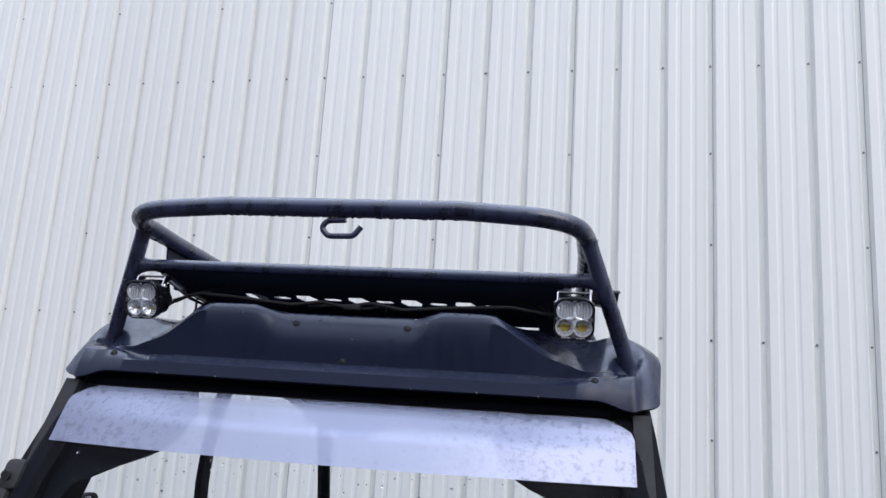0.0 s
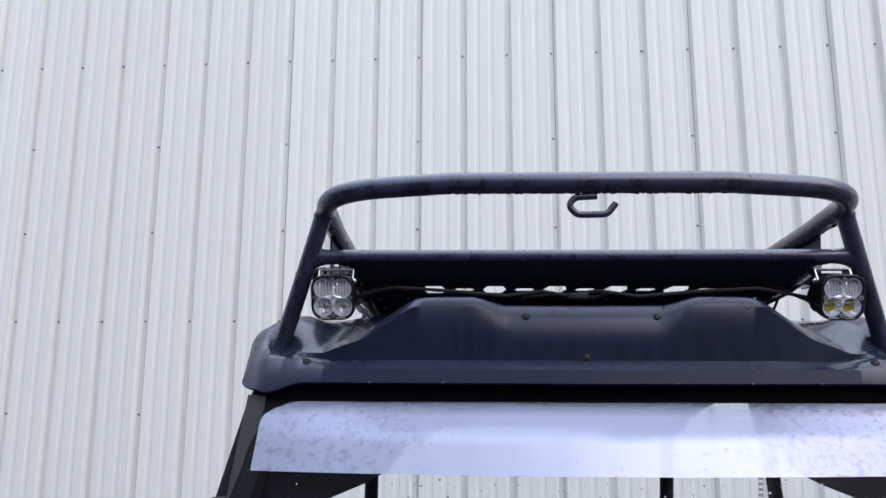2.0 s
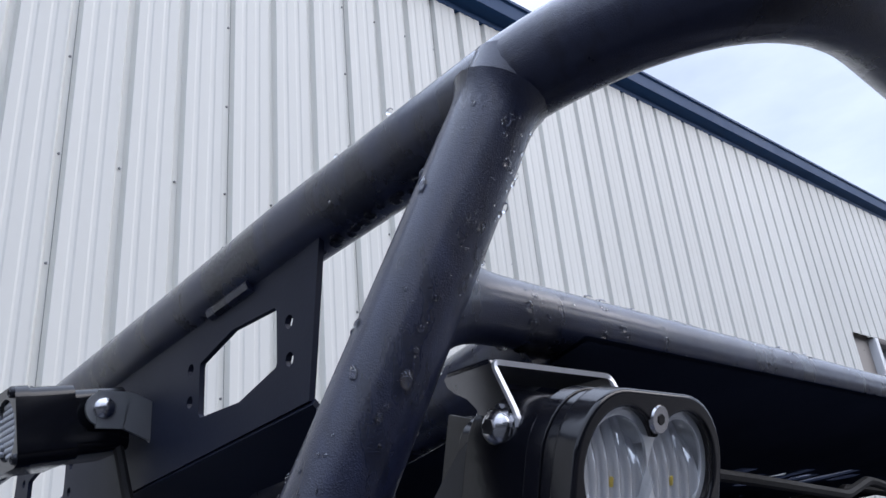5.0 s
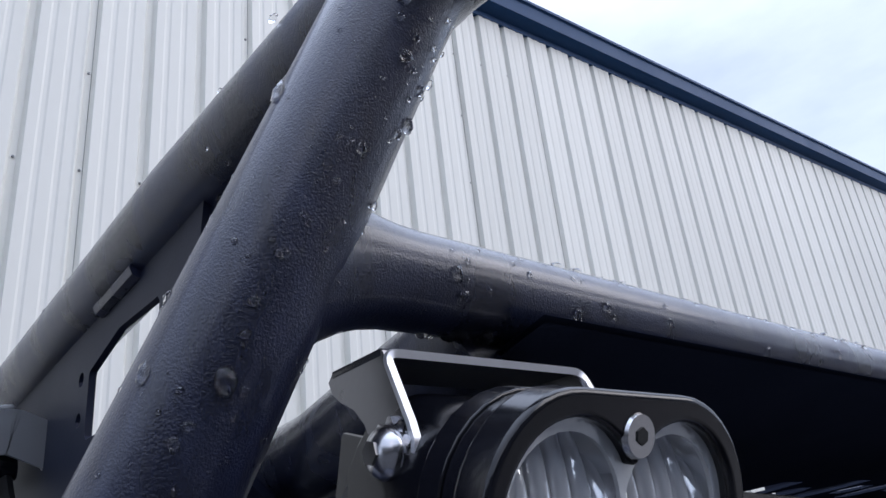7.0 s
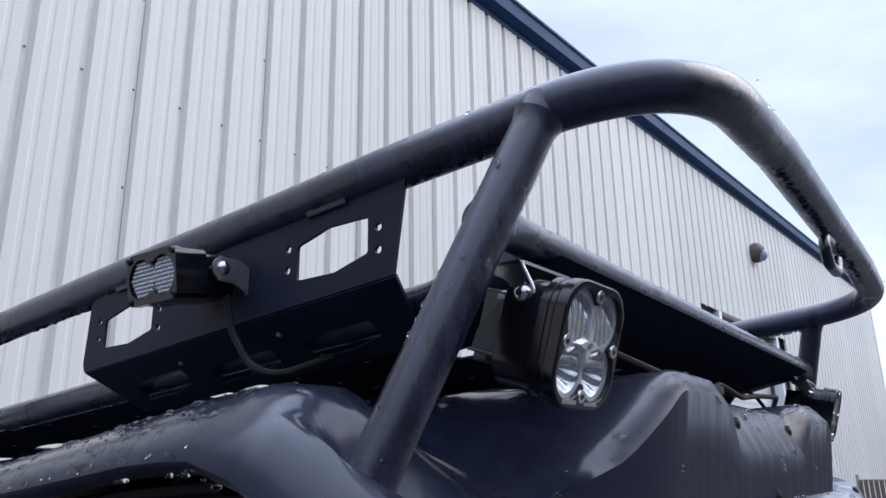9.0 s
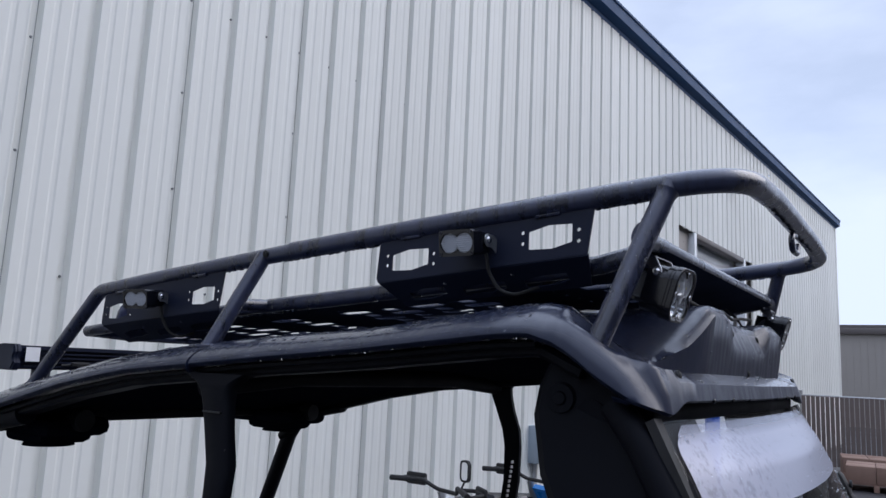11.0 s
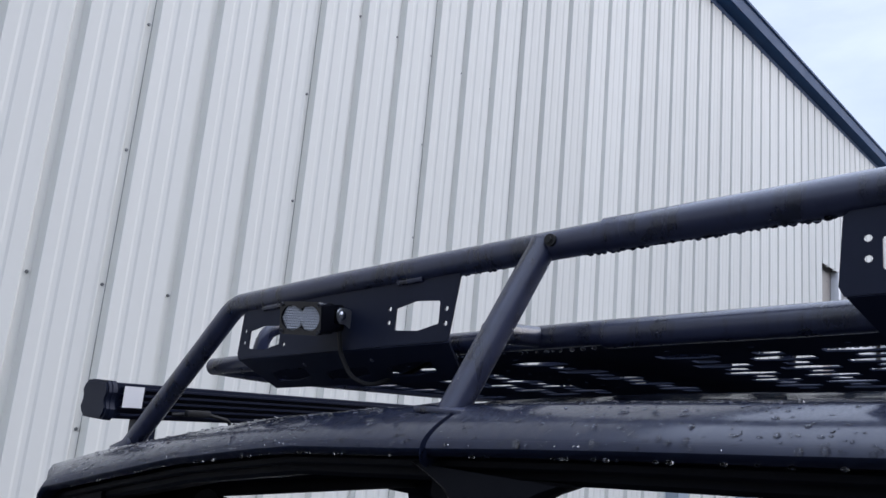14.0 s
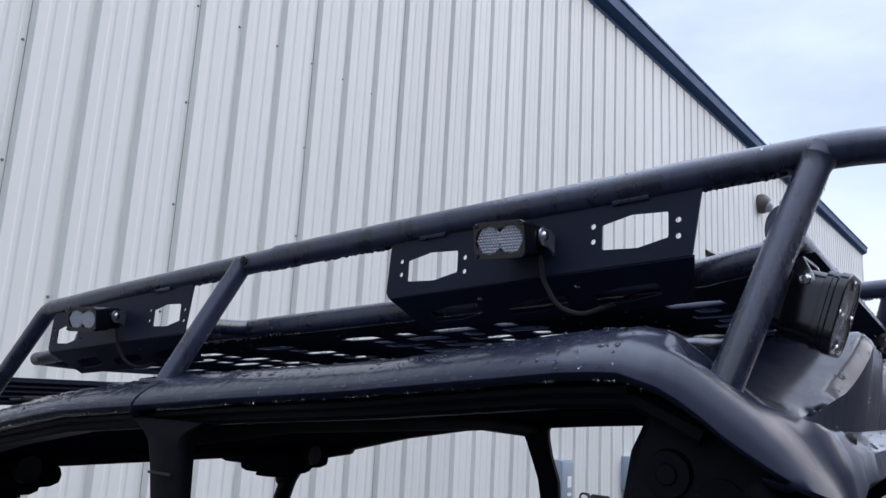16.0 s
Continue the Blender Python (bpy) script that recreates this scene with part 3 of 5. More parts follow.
def brow(x):
    """Profile of the roof's front, from the lip's inside to the deck: rows of (y, z)."""
    a = abs(x)
    if a > 0.47:
        inner = brow(0.47)
        if a < 0.545:
            t = (a - 0.47) / 0.075
            t = t * t * (3 - 2 * t)
            pr, q = inner, POCKET
        elif a < 0.568:
            t = (a - 0.545) / 0.023
            t = t * t * (3 - 2 * t)
            pr, q = POCKET, RIDGE
        else:
            t = (a - 0.568) / 0.032
            t = 1 - 0.72 * math.sqrt(max(0, 1 - t * t)) - 0.28 * (1 - t)
            pr, q = RIDGE, RIM
        return [(u[0] + (v[0] - u[0]) * t, u[1] + (v[1] - u[1]) * t) for u, v in zip(pr, q)]
    lip = lerp_table([(0, 1.896), (0.485, 1.897), (0.525, 1.879), (0.56, 1.882), (0.60, 1.896)], a)
    yl = lerp_table([(0, -0.062), (0.45, -0.056), (0.56, -0.035), (0.60, -0.005)], a)
    base_z = lerp_table([(0, 1.936), (0.42, 1.936), (0.47, 1.943), (0.56, 1.94), (0.60, 1.902)], a)
    back = max(0, min(1, (a - 0.30) / 0.17))
    base_y = -0.033 + 0.030 * back * back * (3 - 2 * back)
    top_z = lerp_table([(0, 2.030), (0.125, 2.031), (0.138, 2.031), (0.188, 2.044), (0.270, 2.0435), (0.286, 2.0405), (0.300, 2.0335), (0.36, 1.9945), (0.43, 1.956), (0.446, 1.950), (0.47, 1.950), (0.56, 1.955), (0.60, 1.906)], a)
    mid_z = min(top_z, lerp_table([(0, 1.981), (0.138, 1.981), (0.172, 2.034), (0.60, 2.05)], a))
    # the hump's edge is rolled, its middle recess is not
    soft = lerp_table([(0, 0), (0.138, 0), (0.178, 1), (0.60, 1)], a) * max(0, min(1, (top_z - base_z - 0.02) / 0.03))
    mid_z = max(mid_z - 0.001 - 0.0125 * soft, base_z + 0.0005)
    lean = -0.12
    mid_y = base_y + (mid_z - base_z) * lean
    top_y = mid_y + lerp_table([(0, 0.022), (0.135, 0.022), (0.175, 0.012), (0.30, 0.012), (0.44, 0.014), (0.60, 0.02)], a)
    return [(yl + 0.02, lip + 0.004), (yl + 0.004, lip - 0.001), (yl, lip + 0.002), (yl + 0.004, lip + 0.024), (yl + 0.020, base_z - 0.0045), (base_y, base_z),
            (base_y + (mid_y - base_y) * 0.5, (base_z + mid_z) / 2), (mid_y, mid_z), (top_y - 0.004 + 0.0015 * soft, top_z - 0.0045 + 0.0010 * soft), (top_y + 0.004, top_z)]


XS = sorted(set([round(s * v, 4) for s in (-1, 1) for v in (0, 0.04, 0.08, 0.12, 0.135, 0.15, 0.165, 0.178, 0.19, 0.21, 0.235, 0.26, 0.275, 0.287, 0.297, 0.307, 0.317, 0.33, 0.345, 0.36, 0.375, 0.39, 0.405, 0.418, 0.427, 0.441, 0.451, 0.435, 0.46, 0.478, 0.49, 0.50, 0.51, 0.52, 0.53, 0.54, 0.545, 0.55, 0.556, 0.562, 0.568, 0.575, 0.582, 0.588, 0.594, 0.598, 0.60)]))


def tuck(x, y):
    """How far the roof's sides draw in towards its front corners."""
    k = max(0, min(1, (0.14 - y) / 0.19))
    return 0.030 * k * k * (3 - 2 * k) * max(0, (abs(x) - 0.45) / 0.15)


def roof_panel(front):
    """Half of the roof: a moulded sheet with turned-in edges."""
    bm = B()
    cols = []
    for x in XS:
        pr = []
        if front:
            pr = brow(x)
            yt, zt = pr[-1]
            ys = [0.10, 0.12, 0.145, 0.175, 0.21, 0.26, 0.33, 0.41, 0.5, 0.6, 0.7, 0.76, 0.790]
            for y in ys:
                z = roof_z(x, y)
                w = max(0, min(1, (y - yt) / 0.20))
                w = w * w * (3 - 2 * w)
                k = 1 - max(0, min(1, (abs(x) - 0.42) / 0.09))
                k = k * k * (3 - 2 * k)
                zb = max(z, zt - 0.004) * (1 - w) + z * w if zt > z else zt * (1 - w) + z * w
                z += (zb - z) * k
                pr.append((y, z))
            y, z = pr[-1]
            pr.append((y + 0.002, z - 0.008))
        else:
            ys = [0.7955, 0.797, 0.83, 0.88, 0.95, 1.02, 1.1, 1.2, 1.3, 1.4, 1.5, 1.6, 1.68, 1.72]
            # the sides end short of the middle
            tail = 1.72 - 0.20 * max(0, min(1, (abs(x) - 0.50) / 0.09))
            for i, y in enumerate(ys):
                y = ys[0] + (y - ys[0]) * (tail - ys[0]) / (ys[-1] - ys[0])
                pr.append((y, roof_z(x, y) - (0.010 if i == 0 else 0)))
            y, z = pr[-1]
            pr += [(y + 0.012, z - 0.012), (y + 0.010, z - 0.035)]
        cols.append([bm.verts.new((x * (1 - tuck(x, y)) + CX, y, z)) for y, z in pr])
    for s in (0, -1):
        sx = -1 if s == 0 else 1
        ed, prev = cols[s], 0.600
        for dx, dz in ((0.598, -0.003), (0.590, -0.004), (0.560, 0.010)):
            nc = [bm.verts.new((v.co.x + sx * (dx - prev), v.co.y, v.co.z + dz)) for v in ed]
            if s == 0:
                for a, b in zip(zip(nc, nc[1:]), zip(ed, ed[1:])):
                    bm.faces.new((a[0], a[1], b[1], b[0]))
            else:
                for a, b in zip(zip(nc, nc[1:]), zip(ed, ed[1:])):
                    bm.faces.new((a[0], b[0], b[1], a[1]))
            ed, prev = nc, dx
    for a, b in zip(cols, cols[1:]):
        for i in range(len(a) - 1):
            bm.faces.new((a[i], b[i], b[i + 1], a[i + 1]))
    return bm


vehicle = thing("utility_vehicle", "black side-by-side utility vehicle with plastic roof, wet from rain", "vehicle")
part("roof_front", roof_panel(True), ROOFP, vehicle, "wet black moulded plastic roof panel", 40)
part("roof_rear", roof_panel(False), ROOFP, vehicle, "wet black moulded plastic roof panel", 40)

# headliner below the roof
bm = B()
g = []
for y in (0.03, 0.10, 0.3, 0.6, 0.83, 1.0, 1.2, 1.5, 1.7):
    z = lerp_table(EDGE, y) - 0.012
    g.append([bm.verts.new((CX + x, y, z - 0.012 + 0.03 * (1 - (x / 0.55) ** 2))) for x in (-0.545, -0.4, -0.2, 0, 0.2, 0.4, 0.545)])
for a, b in zip(g, g[1:]):
    for i in range(6):
        bm.faces.new((a[i], a[i + 1], b[i + 1], b[i]))
part("headliner", bm, LINER, vehicle)

# bolts in the brow
def on_brow(x, z):
    pr = brow(x)
    for (ya, za), (yb, zb) in zip(pr[2:], pr[3:]):
        if za <= z <= zb:
            return ya + (yb - ya) * (z - za) / max(1e-6, zb - za)
    return pr[-1][0]


for x, z in ((-0.468, 1.931), (0.468, 1.931), (0.0, 1.941), (-0.10, 2.008), (0.12, 2.008)):
    bm = B()
    y = on_brow(x, z)
    disc(bm, (CX + x, y + 0.004, z), 0.0075, 0.005, '-y', 14, 0.007)
    dome(bm, (CX + x, y - 0.001, z), 0.005, '-y', 0.5)
    part("bolt", bm, RUBBER, vehicle)
# small clips under the lip
for x in (-0.36, -0.24, -0.12, 0.02, 0.14, 0.26, 0.37):
    bm = B()
    dome(bm, (CX + x, -0.058, 1.898), 0.0035, '-y', 0.7)
    part("rivet", bm, GLOSS, vehicle)

# cage: side beams with door-frame covers
for s in (-1, 1):
    bm = B()
    ys = (0.06, 0.12, 0.2, 0.43, 0.64, 0.83, 1.0, 1.2, 1.40, 1.50)
    deep = 0.029 if s < 0 else 0.039
    ribbon(bm, [(CX + s * 0.540, y, lerp_table(EDGE, y) - 0.006 - deep / 2) for y in ys], 0.05, deep - 0.012, bev=0.5)
    ribbon(bm, [(CX + s * 0.562, y, lerp_table(EDGE, y) - 0.013) for y in ys[1:]], 0.03, 0.010, bev=0.5)
    part("side_beam", bm, CABP, vehicle)
    bm = B()
    tube(bm, fillet([(CX + s * 0.548, 0.02, 1.892), (CX + s * 0.556, -0.02, 1.842), (CX + s * 0.566, -0.06, 1.77), (CX + s * 0.578, -0.11, 1.68), (CX + s * 0.585, -0.20, 1.5), (CX + s * 0.60, -0.34, 1.20)], 0.05), 0.020, 14)
    part("pillar_tube", bm, CABP, vehicle)
    bm = B()
    ribbon(bm, [(CX + s * 0.520, 0.095, 1.945), (CX + s * 0.522, 0.088, 1.925), (CX + s * 0.525, 0.076, 1.895), (CX + s * 0.532, 0.046, 1.83), (CX + s * 0.545, 0.002, 1.76), (CX + s * 0.558, -0.048, 1.66), (CX + s * 0.575, -0.145, 1.45), (CX + s * 0.59, -0.25, 1.2)], [0.045, 0.05, 0.05, 0.05, 0.05, 0.05, 0.055, 0.06], [0.05, 0.09, 0.130, 0.165, 0.178, 0.178, 0.16, 0.15], up=(0, 1, 0.4), bev=0.5)
    part("front_pillar", bm, CABP, vehicle)
    # hinge boss at the pillar's head
    bm = B()
    disc(bm, (CX + s * 0.546, 0.092, 1.895), 0.022, 0.010, 'x' if s > 0 else '-x', 24, 0.019)
    disc(bm, (CX + s * 0.555, 0.092, 1.895), 0.010, 0.004, 'x' if s > 0 else '-x', 16, 0.008)
    part("hinge_boss", bm, CABP, vehicle)
    # clamp block and its mirror arm on the front pillar
    bm = B()
    box(bm, (CX + s * 0.578, -0.118, 1.695), (0.042, 0.04, 0.06), 0.012, Matrix.Rotation(radians(-25), 4, 'X'))
    box(bm, (CX + s * 0.590, -0.135, 1.655), (0.04, 0.04, 0.045), 0.012, Matrix.Rotation(radians(-25), 4, 'X'))
    disc(bm, (CX + s * 0.580, -0.140, 1.70), 0.009, 0.006, '-y', 12)
    part("pillar_clamp", bm, RUBBER, vehicle)
    # middle pillar, wider at its head; the far one stands a little further back
    aft = 0.0 if s < 0 else 0.072
    bm = B()
    rows = []
    for z, x, rear, fore in ((1.900, 0.566, 0.822, 0.625), (1.892, 0.568, 0.800, 0.643), (1.884, 0.570, 0.782, 0.656), (1.872, 0.572, 0.766, 0.664), (1.85, 0.574, 0.755, 0.663), (1.81, 0.578, 0.740, 0.656), (1.75, 0.584, 0.720, 0.638), (1.70, 0.590, 0.714, 0.637), (1.60, 0.60, 0.720, 0.645), (1.45, 0.61, 0.745, 0.672), (1.2, 0.61, 0.785, 0.71)):
        sec = [(0.0215, fore + 0.036), (0.0175, fore + 0.029), (0.012, fore + 0.026), (-0.002, fore + 0.026), (-0.002, rear), (0.012, rear), (0.0175, rear - 0.003), (0.0215, rear - 0.010)]
        rows.append([bm.verts.new((CX + s * (x + u), aft + y, z)) for u, y in sec])
    for p, q in zip(rows, rows[1:]):
        for k in range(8):
            bm.faces.new((p[k], p[(k + 1) % 8], q[(k + 1) % 8], q[k]))
    bmesh.ops.recalc_face_normals(bm, faces=bm.faces)
    part("middle_pillar", bm, CABP, vehicle)
    for z in (1.835, 1.775):
        bm = B()
        box(bm, (CX + s * 0.598, aft + (0.718 if z > 1.8 else 0.698), z), (0.004, 0.046, 0.003))
        part("cover_joint", bm, RUBBER, vehicle)
    # rear hoop
    bm = B()
    tube(bm, fillet([(CX + s * 0.545, 1.40, 1.785), (CX + s * 0.550, 1.585, 1.748), (CX + s * 0.560, 1.655, 1.665), (CX + s * 0.575, 1.77, 1.40), (CX + s * 0.58, 1.86, 1.0)], 0.10), 0.026, 16)
    tube(bm, [(CX + s * 0.545, 1.63, 1.69), (CX + s * 0.55, 1.68, 1.655)], 0.02, 12)
    part("rear_hoop", bm, CABP, vehicle)
    # loudspeaker pod below the roof
    bm = B()
    box(bm, (CX + s * 0.40, 1.565, 1.745), (0.17, 0.30, 0.045), 0.02)
    box(bm, (CX + s * 0.40, 1.55, 1.722), (0.14, 0.17, 0.04), 0.018)
    disc(bm, (CX + s * 0.40, 1.545, 1.704), 0.055, 0.010, '-z', 24, 0.06)
    part("speaker_pod", bm, LINER, vehicle)
    bm = B()
    disc(bm, (CX + s * 0.40, 1.40, 1.762), 0.026, 0.04, 'y', 16, 0.028)
    part("dome_lamp", bm, RUBBER, vehicle)
# cross beams
for y, z in ((0.05, 1.885), (0.80, 1.885), (1.60, 1.752)):
    bm = B()
    tube(bm, [(CX - 0.55, y, z - 0.01), (CX - 0.3, y, z + 0.01), (CX + 0.3, y, z + 0.01), (CX + 0.55, y, z - 0.01)], 0.021, 14)
    part("cross_beam", bm, CABP, vehicle)
bm = B()
box(bm, (CX, -0.012, 1.882), (1.06, 0.03, 0.03), 0.01)
part("windshield_header", bm, CABP, vehicle)
# dark corner gussets inside the windshield
for s in (-1, 1):
    bm = B()
    prof = [(0.56, 1.87), (0.30, 1.87), (0.29, 1.82), (0.305, 1.785), (0.33, 1.758), (0.36, 1.742), (0.41, 1.722), (0.48, 1.688), (0.50, 1.65), (0.515, 1.60), (0.56, 1.58)]
    vs = [bm.verts.new((CX + s * a, -0.012 - (1.875 - z) * 0.42, z)) for a, z in prof]
    f = bm.faces.new(vs)
    r = bmesh.ops.extrude_face_region(bm, geom=[f])
    bmesh.ops.translate(bm, vec=(0, 0.02, 0), verts=[v for v in r["geom"] if isinstance(v, bmesh.types.BMVert)])
    part("corner_gusset", bm, CABP, vehicle)


def shield(x, z):
    """The windshield's surface: how far forward it stands."""
    d = 1.876 - z
    return -0.034 - 0.06 * (1 - (x / 0.56) ** 2) * min(1, d / 0.08 + 0.25) - (0.50 * d if d < 0.12 else 0.06 + (d - 0.12) * 0.42)


for name, z0, z1, material, off, w in (("windshield", 1.874, 1.20, GLASS, 0.0, 0.555), ("visor_strip", 1.868, 1.763, STRIP, 0.003, 0.535)):
    bm = B()
    n = 10 if name == "visor_strip" else 24
    g = []
    for i in range(n + 1):
        z = z0 + (z1 - z0) * i / n
        wid = w + 0.03 * (1.874 - z) - (0.05 * max(0, 1 - (z0 - z) / 0.03) ** 2 if name == "visor_strip" else 0)
        g.append([bm.verts.new((CX + wid * (k / 12 - 1), shield(wid * (k / 12 - 1), z) - off, z)) for k in range(25)])
    for a, b in zip(g, g[1:]):
        for k in range(24):
            bm.faces.new((a[k], a[k + 1], b[k + 1], b[k]))
    o = part(name, bm, material, vehicle, "clear curved windshield with rain drops" if name == "windshield" else "silver perforated film strip", 60)
    o.visible_shadow = False
for s in (-1, 1):
    bm = B()
    ribbon(bm, [(CX + s * (0.55 + 0.03 * (1.874 - z)), shield(0.56, z) + 0.004, z) for z in (1.875, 1.82, 1.76, 1.7, 1.6, 1.45, 1.2)], 0.03, 0.012, up=(0, 1, 0))
    part("windshield_edge", bm, RUBBER, vehicle)

# seats and belts
for x in (-0.285, 0.27):
    bm = B()
    box(bm, (CX + x, 0.62, 1.495), (0.20, 0.07, 0.17), 0.035)
    part("headrest", bm, SEATM, vehicle)
    bm = B()
    box(bm, (CX + x, 0.60, 1.22), (0.46, 0.13, 0.62), 0.06, Matrix.Rotation(radians(-10), 4, 'X'))
    box(bm, (CX + x, 0.36, 0.88), (0.46, 0.48, 0.14), 0.05)
    part("seat", bm, SEATM, vehicle)
bm = B()
for i in range(9):
    box(bm, (CX + 0.563, 0.745 + 0.002 * i, 1.66 - i * 0.014), (0.012, 0.003, 0.008))
part("pillar_print", bm, PRINT, vehicle)

# body, bed and wheels
bm = B()
box(bm, (CX, 0.45, 0.72), (1.42, 1.7, 0.42), 0.08)
box(bm, (CX, -0.95, 0.80), (1.25, 1.15, 0.42), 0.14)
box(bm, (CX, -0.45, 1.08), (1.18, 0.34, 0.20), 0.08)
part("body", bm, CABP, vehicle)
bm = B()
for u in ((CX, 1.98, 0.70, 1.40, 1.20, 0.06), (CX - 0.68, 1.98, 0.86, 0.05, 1.2, 0.30), (CX + 0.68, 1.98, 0.86, 0.05, 1.2, 0.30), (CX, 2.57, 0.86, 1.40, 0.05, 0.30), (CX, 1.40, 0.86, 1.40, 0.05, 0.30)):
    box(bm, u[:3], u[3:], 0.015)
part("cargo_bed", bm, CABP, vehicle)
for sx in (-1, 1):
    for y in (-0.95, 2.0):
        bm = B()
        c = (CX + sx * 0.64, y, 0.345)
        tube(bm, [(c[0], c[1] + 0.245 * math.cos(a), c[2] + 0.245 * math.sin(a)) for a in (2 * math.pi * i / 32 for i in range(32))], 0.10, 12, closed=True)
        wheel = part("wheel", bm, RUBBER, vehicle)
        bm = B()
        disc(bm, (c[0] - sx * 0.05, c[1], c[2]), 0.175, 0.10, 'x' if sx > 0 else '-x', 28, 0.16)
        part("rim", bm, GLOSS, wheel)


# ---- the roof rack ----
rack = thing("roof_rack", "black powder-coated steel tube roof rack beaded with rain", "roof rack")
R1, R2 = 0.0170, 0.0128
RX = 0.451


def rail_z(y):
    return lerp_table([(-0.108, 2.2060), (0.0, 2.1940), (0.2, 2.1775), (0.5, 2.1540), (0.80, 2.127), (1.10, 2.095), (1.31, 2.070)], y)


def low_z(y):
    return lerp_table([(0.0, 2.116), (0.10, 2.094), (0.5, 2.060), (0.75, 2.040), (1.1, 2.010), (1.43, 1.976)], y)


def flare(bm, a, b, r0, r1, seg=24, tall=1.0):
    """A weld's hollow fillet from the wide end a to the slim end b."""
    a, b = Vector(a), Vector(b)
    t = (b - a).normalized()
    u = (Vector((0, 0, 1)) - t * t.z).normalized()
    v = t.cross(u)
    rings = []
    for i in range(6):
        k = i / 5
        r = r1 + (r0 - r1) * (1 - k) ** 2.2
        rings.append([bm.verts.new(a.lerp(b, k) + (u * math.cos(2 * math.pi * j / seg) * (1 + (tall - 1) * (1 - k) ** 2.2) + v * math.sin(2 * math.pi * j / seg)) * r) for j in range(seg)])
    for p, q in zip(rings, rings[1:]):
        for j in range(seg):
            bm.faces.new((p[j], p[(j + 1) % seg], q[(j + 1) % seg], q[j]))
    bm.faces.new(rings[0][::-1])


side_f = [(RX, 0.697, rail_z(0.697)), (RX, 0.43, rail_z(0.43)), (RX, 0.2, rail_z(0.2)), (RX, 0.1126, 2.1848), (0.442, -0.116, 2.2050), (0.22, -0.119, 2.2182)]
loop = [(CX - x, y, z) for x, y, z in side_f] + [(CX + x, y, z) for x, y, z in reversed(side_f)]
bm = B()
tube(bm, fillet(loop, 0.154, 16), R1 + 0.0005, 28)
part("top_rail_front", bm, POWDER, rack)
for s in (-1, 1):
    rear = [(CX + s * (RX - 0.0), 0.66, rail_z(0.66)), (CX + s * RX, 1.10, rail_z(1.10)), (CX + s * RX, 1.318, 2.070), (CX + s * 0.460, 1.560, 1.824)]
    bm = B()
    tube(bm, fillet(rear, 0.060, 8), R1 - 0.0010, 24)
    part("top_rail_rear", bm, POWDER, rack)
    # sleeve end and its pin
    bm = B()
    tube(bm, [(CX + s * RX, y, rail_z(y)) for y in (0.700, 0.694, 0.680)], R1 + 0.0008, 24)
    part("rail_sleeve", bm, POWDER, rack)
    bm = B()
    disc(bm, (CX + s * (RX + R1 - 0.003), 0.757, rail_z(0.757)), 0.0066, 0.005, 'x' if s > 0 else '-x', 16)
    disc(bm, (CX + s * (RX + R1 + 0.003), 0.757, rail_z(0.757)), 0.0035, 0.002, 'x' if s > 0 else '-x', 6)
    part("pin", bm, RUBBER, rack)
    # posts with welded collars
    bm = B()
    tube(bm, [(CX + s * 0.539, 0.0565, 1.949), (CX + s * 0.4475, -0.0225, 2.2000)], 0.0152, 24)
    post = part("front_post", bm, POWDER, rack)
    foot, head = Vector((CX + s * 0.539, 0.0565, 1.949)), Vector((CX + s * 0.4475, -0.0225, 2.2000))
    bm = B()
    flare(bm, foot + (head - foot) * 0.015, foot + (head - foot) * 0.075, 0.0195, 0.0153)
    part("weld_collar", bm, POWDER, post)
    # bolted tab at the post's foot
    bm = B()
    box(bm, (CX + s * 0.560, 0.050, 1.9575), (0.024, 0.022, 0.005), 0.002, Matrix.Rotation(radians(s * 14), 4, 'Y'))
    part("foot_tab", bm, POWDER, post)
    bm = B()
    disc(bm, (CX + s * 0.563, 0.050, 1.9595), 0.0062, 0.0035, 'z', 6)
    part("foot_bolt", bm, RUBBER, post)
    bm = B()
    flare(bm, head - (head - foot) * 0.050, head - (head - foot) * 0.095, 0.0178, 0.0152)
    part("weld_collar", bm, POWDER, post)
    bm = B()
    tube(bm, [(CX + s * 0.538, 0.815, 1.943), (CX + s * 0.455, 0.773, rail_z(0.773))], 0.0152, 24)
    post = part("middle_post", bm, POWDER, rack)
    bm = B()
    box(bm, (CX + s * 0.532, 0.815, 1.951), (0.055, 0.06, 0.006), 0.002, Matrix.Rotation(radians(s * 8), 4, 'Y'))
    part("foot_plate", bm, POWDER, post)
    bm = B()
    box(bm, (CX + s * 0.458, 1.552, 1.836), (0.04, 0.06, 0.018), 0.005, Matrix.Rotation(radians(-20), 4, 'X'))
    part("foot_plate", bm, POWDER, rack)
    # lower rail
    bm = B()
    ys = (0.012, 0.10, 0.5, 0.72)
    tube(bm, [(CX + s * 0.408, y, low_z(y) - 0.002) for y in ys], 0.0150, 20)
    part("lower_rail_front", bm, POWDER, rack)
    bm = B()
    tube(bm, [(CX + s * 0.408, y, low_z(y)) for y in (0.70, 1.1, 1.42)], 0.0134, 20)
    part("lower_rail_rear", bm, POWDER, rack)
    bm = B()
    tube(bm, [(CX + s * 0.408, 0.80, low_z(0.80)), (CX + s * 0.49, 0.812, low_z(0.80) - 0.004)], R2 - 0.001, 18)
    part("stub", bm, POWDER, rack)
bm = B()
tube(bm, [(CX - 0.482, 0.0095, 2.1185), (CX, 0.0095, 2.118), (CX + 0.482, 0.0095, 2.1185)], 0.0130, 24)
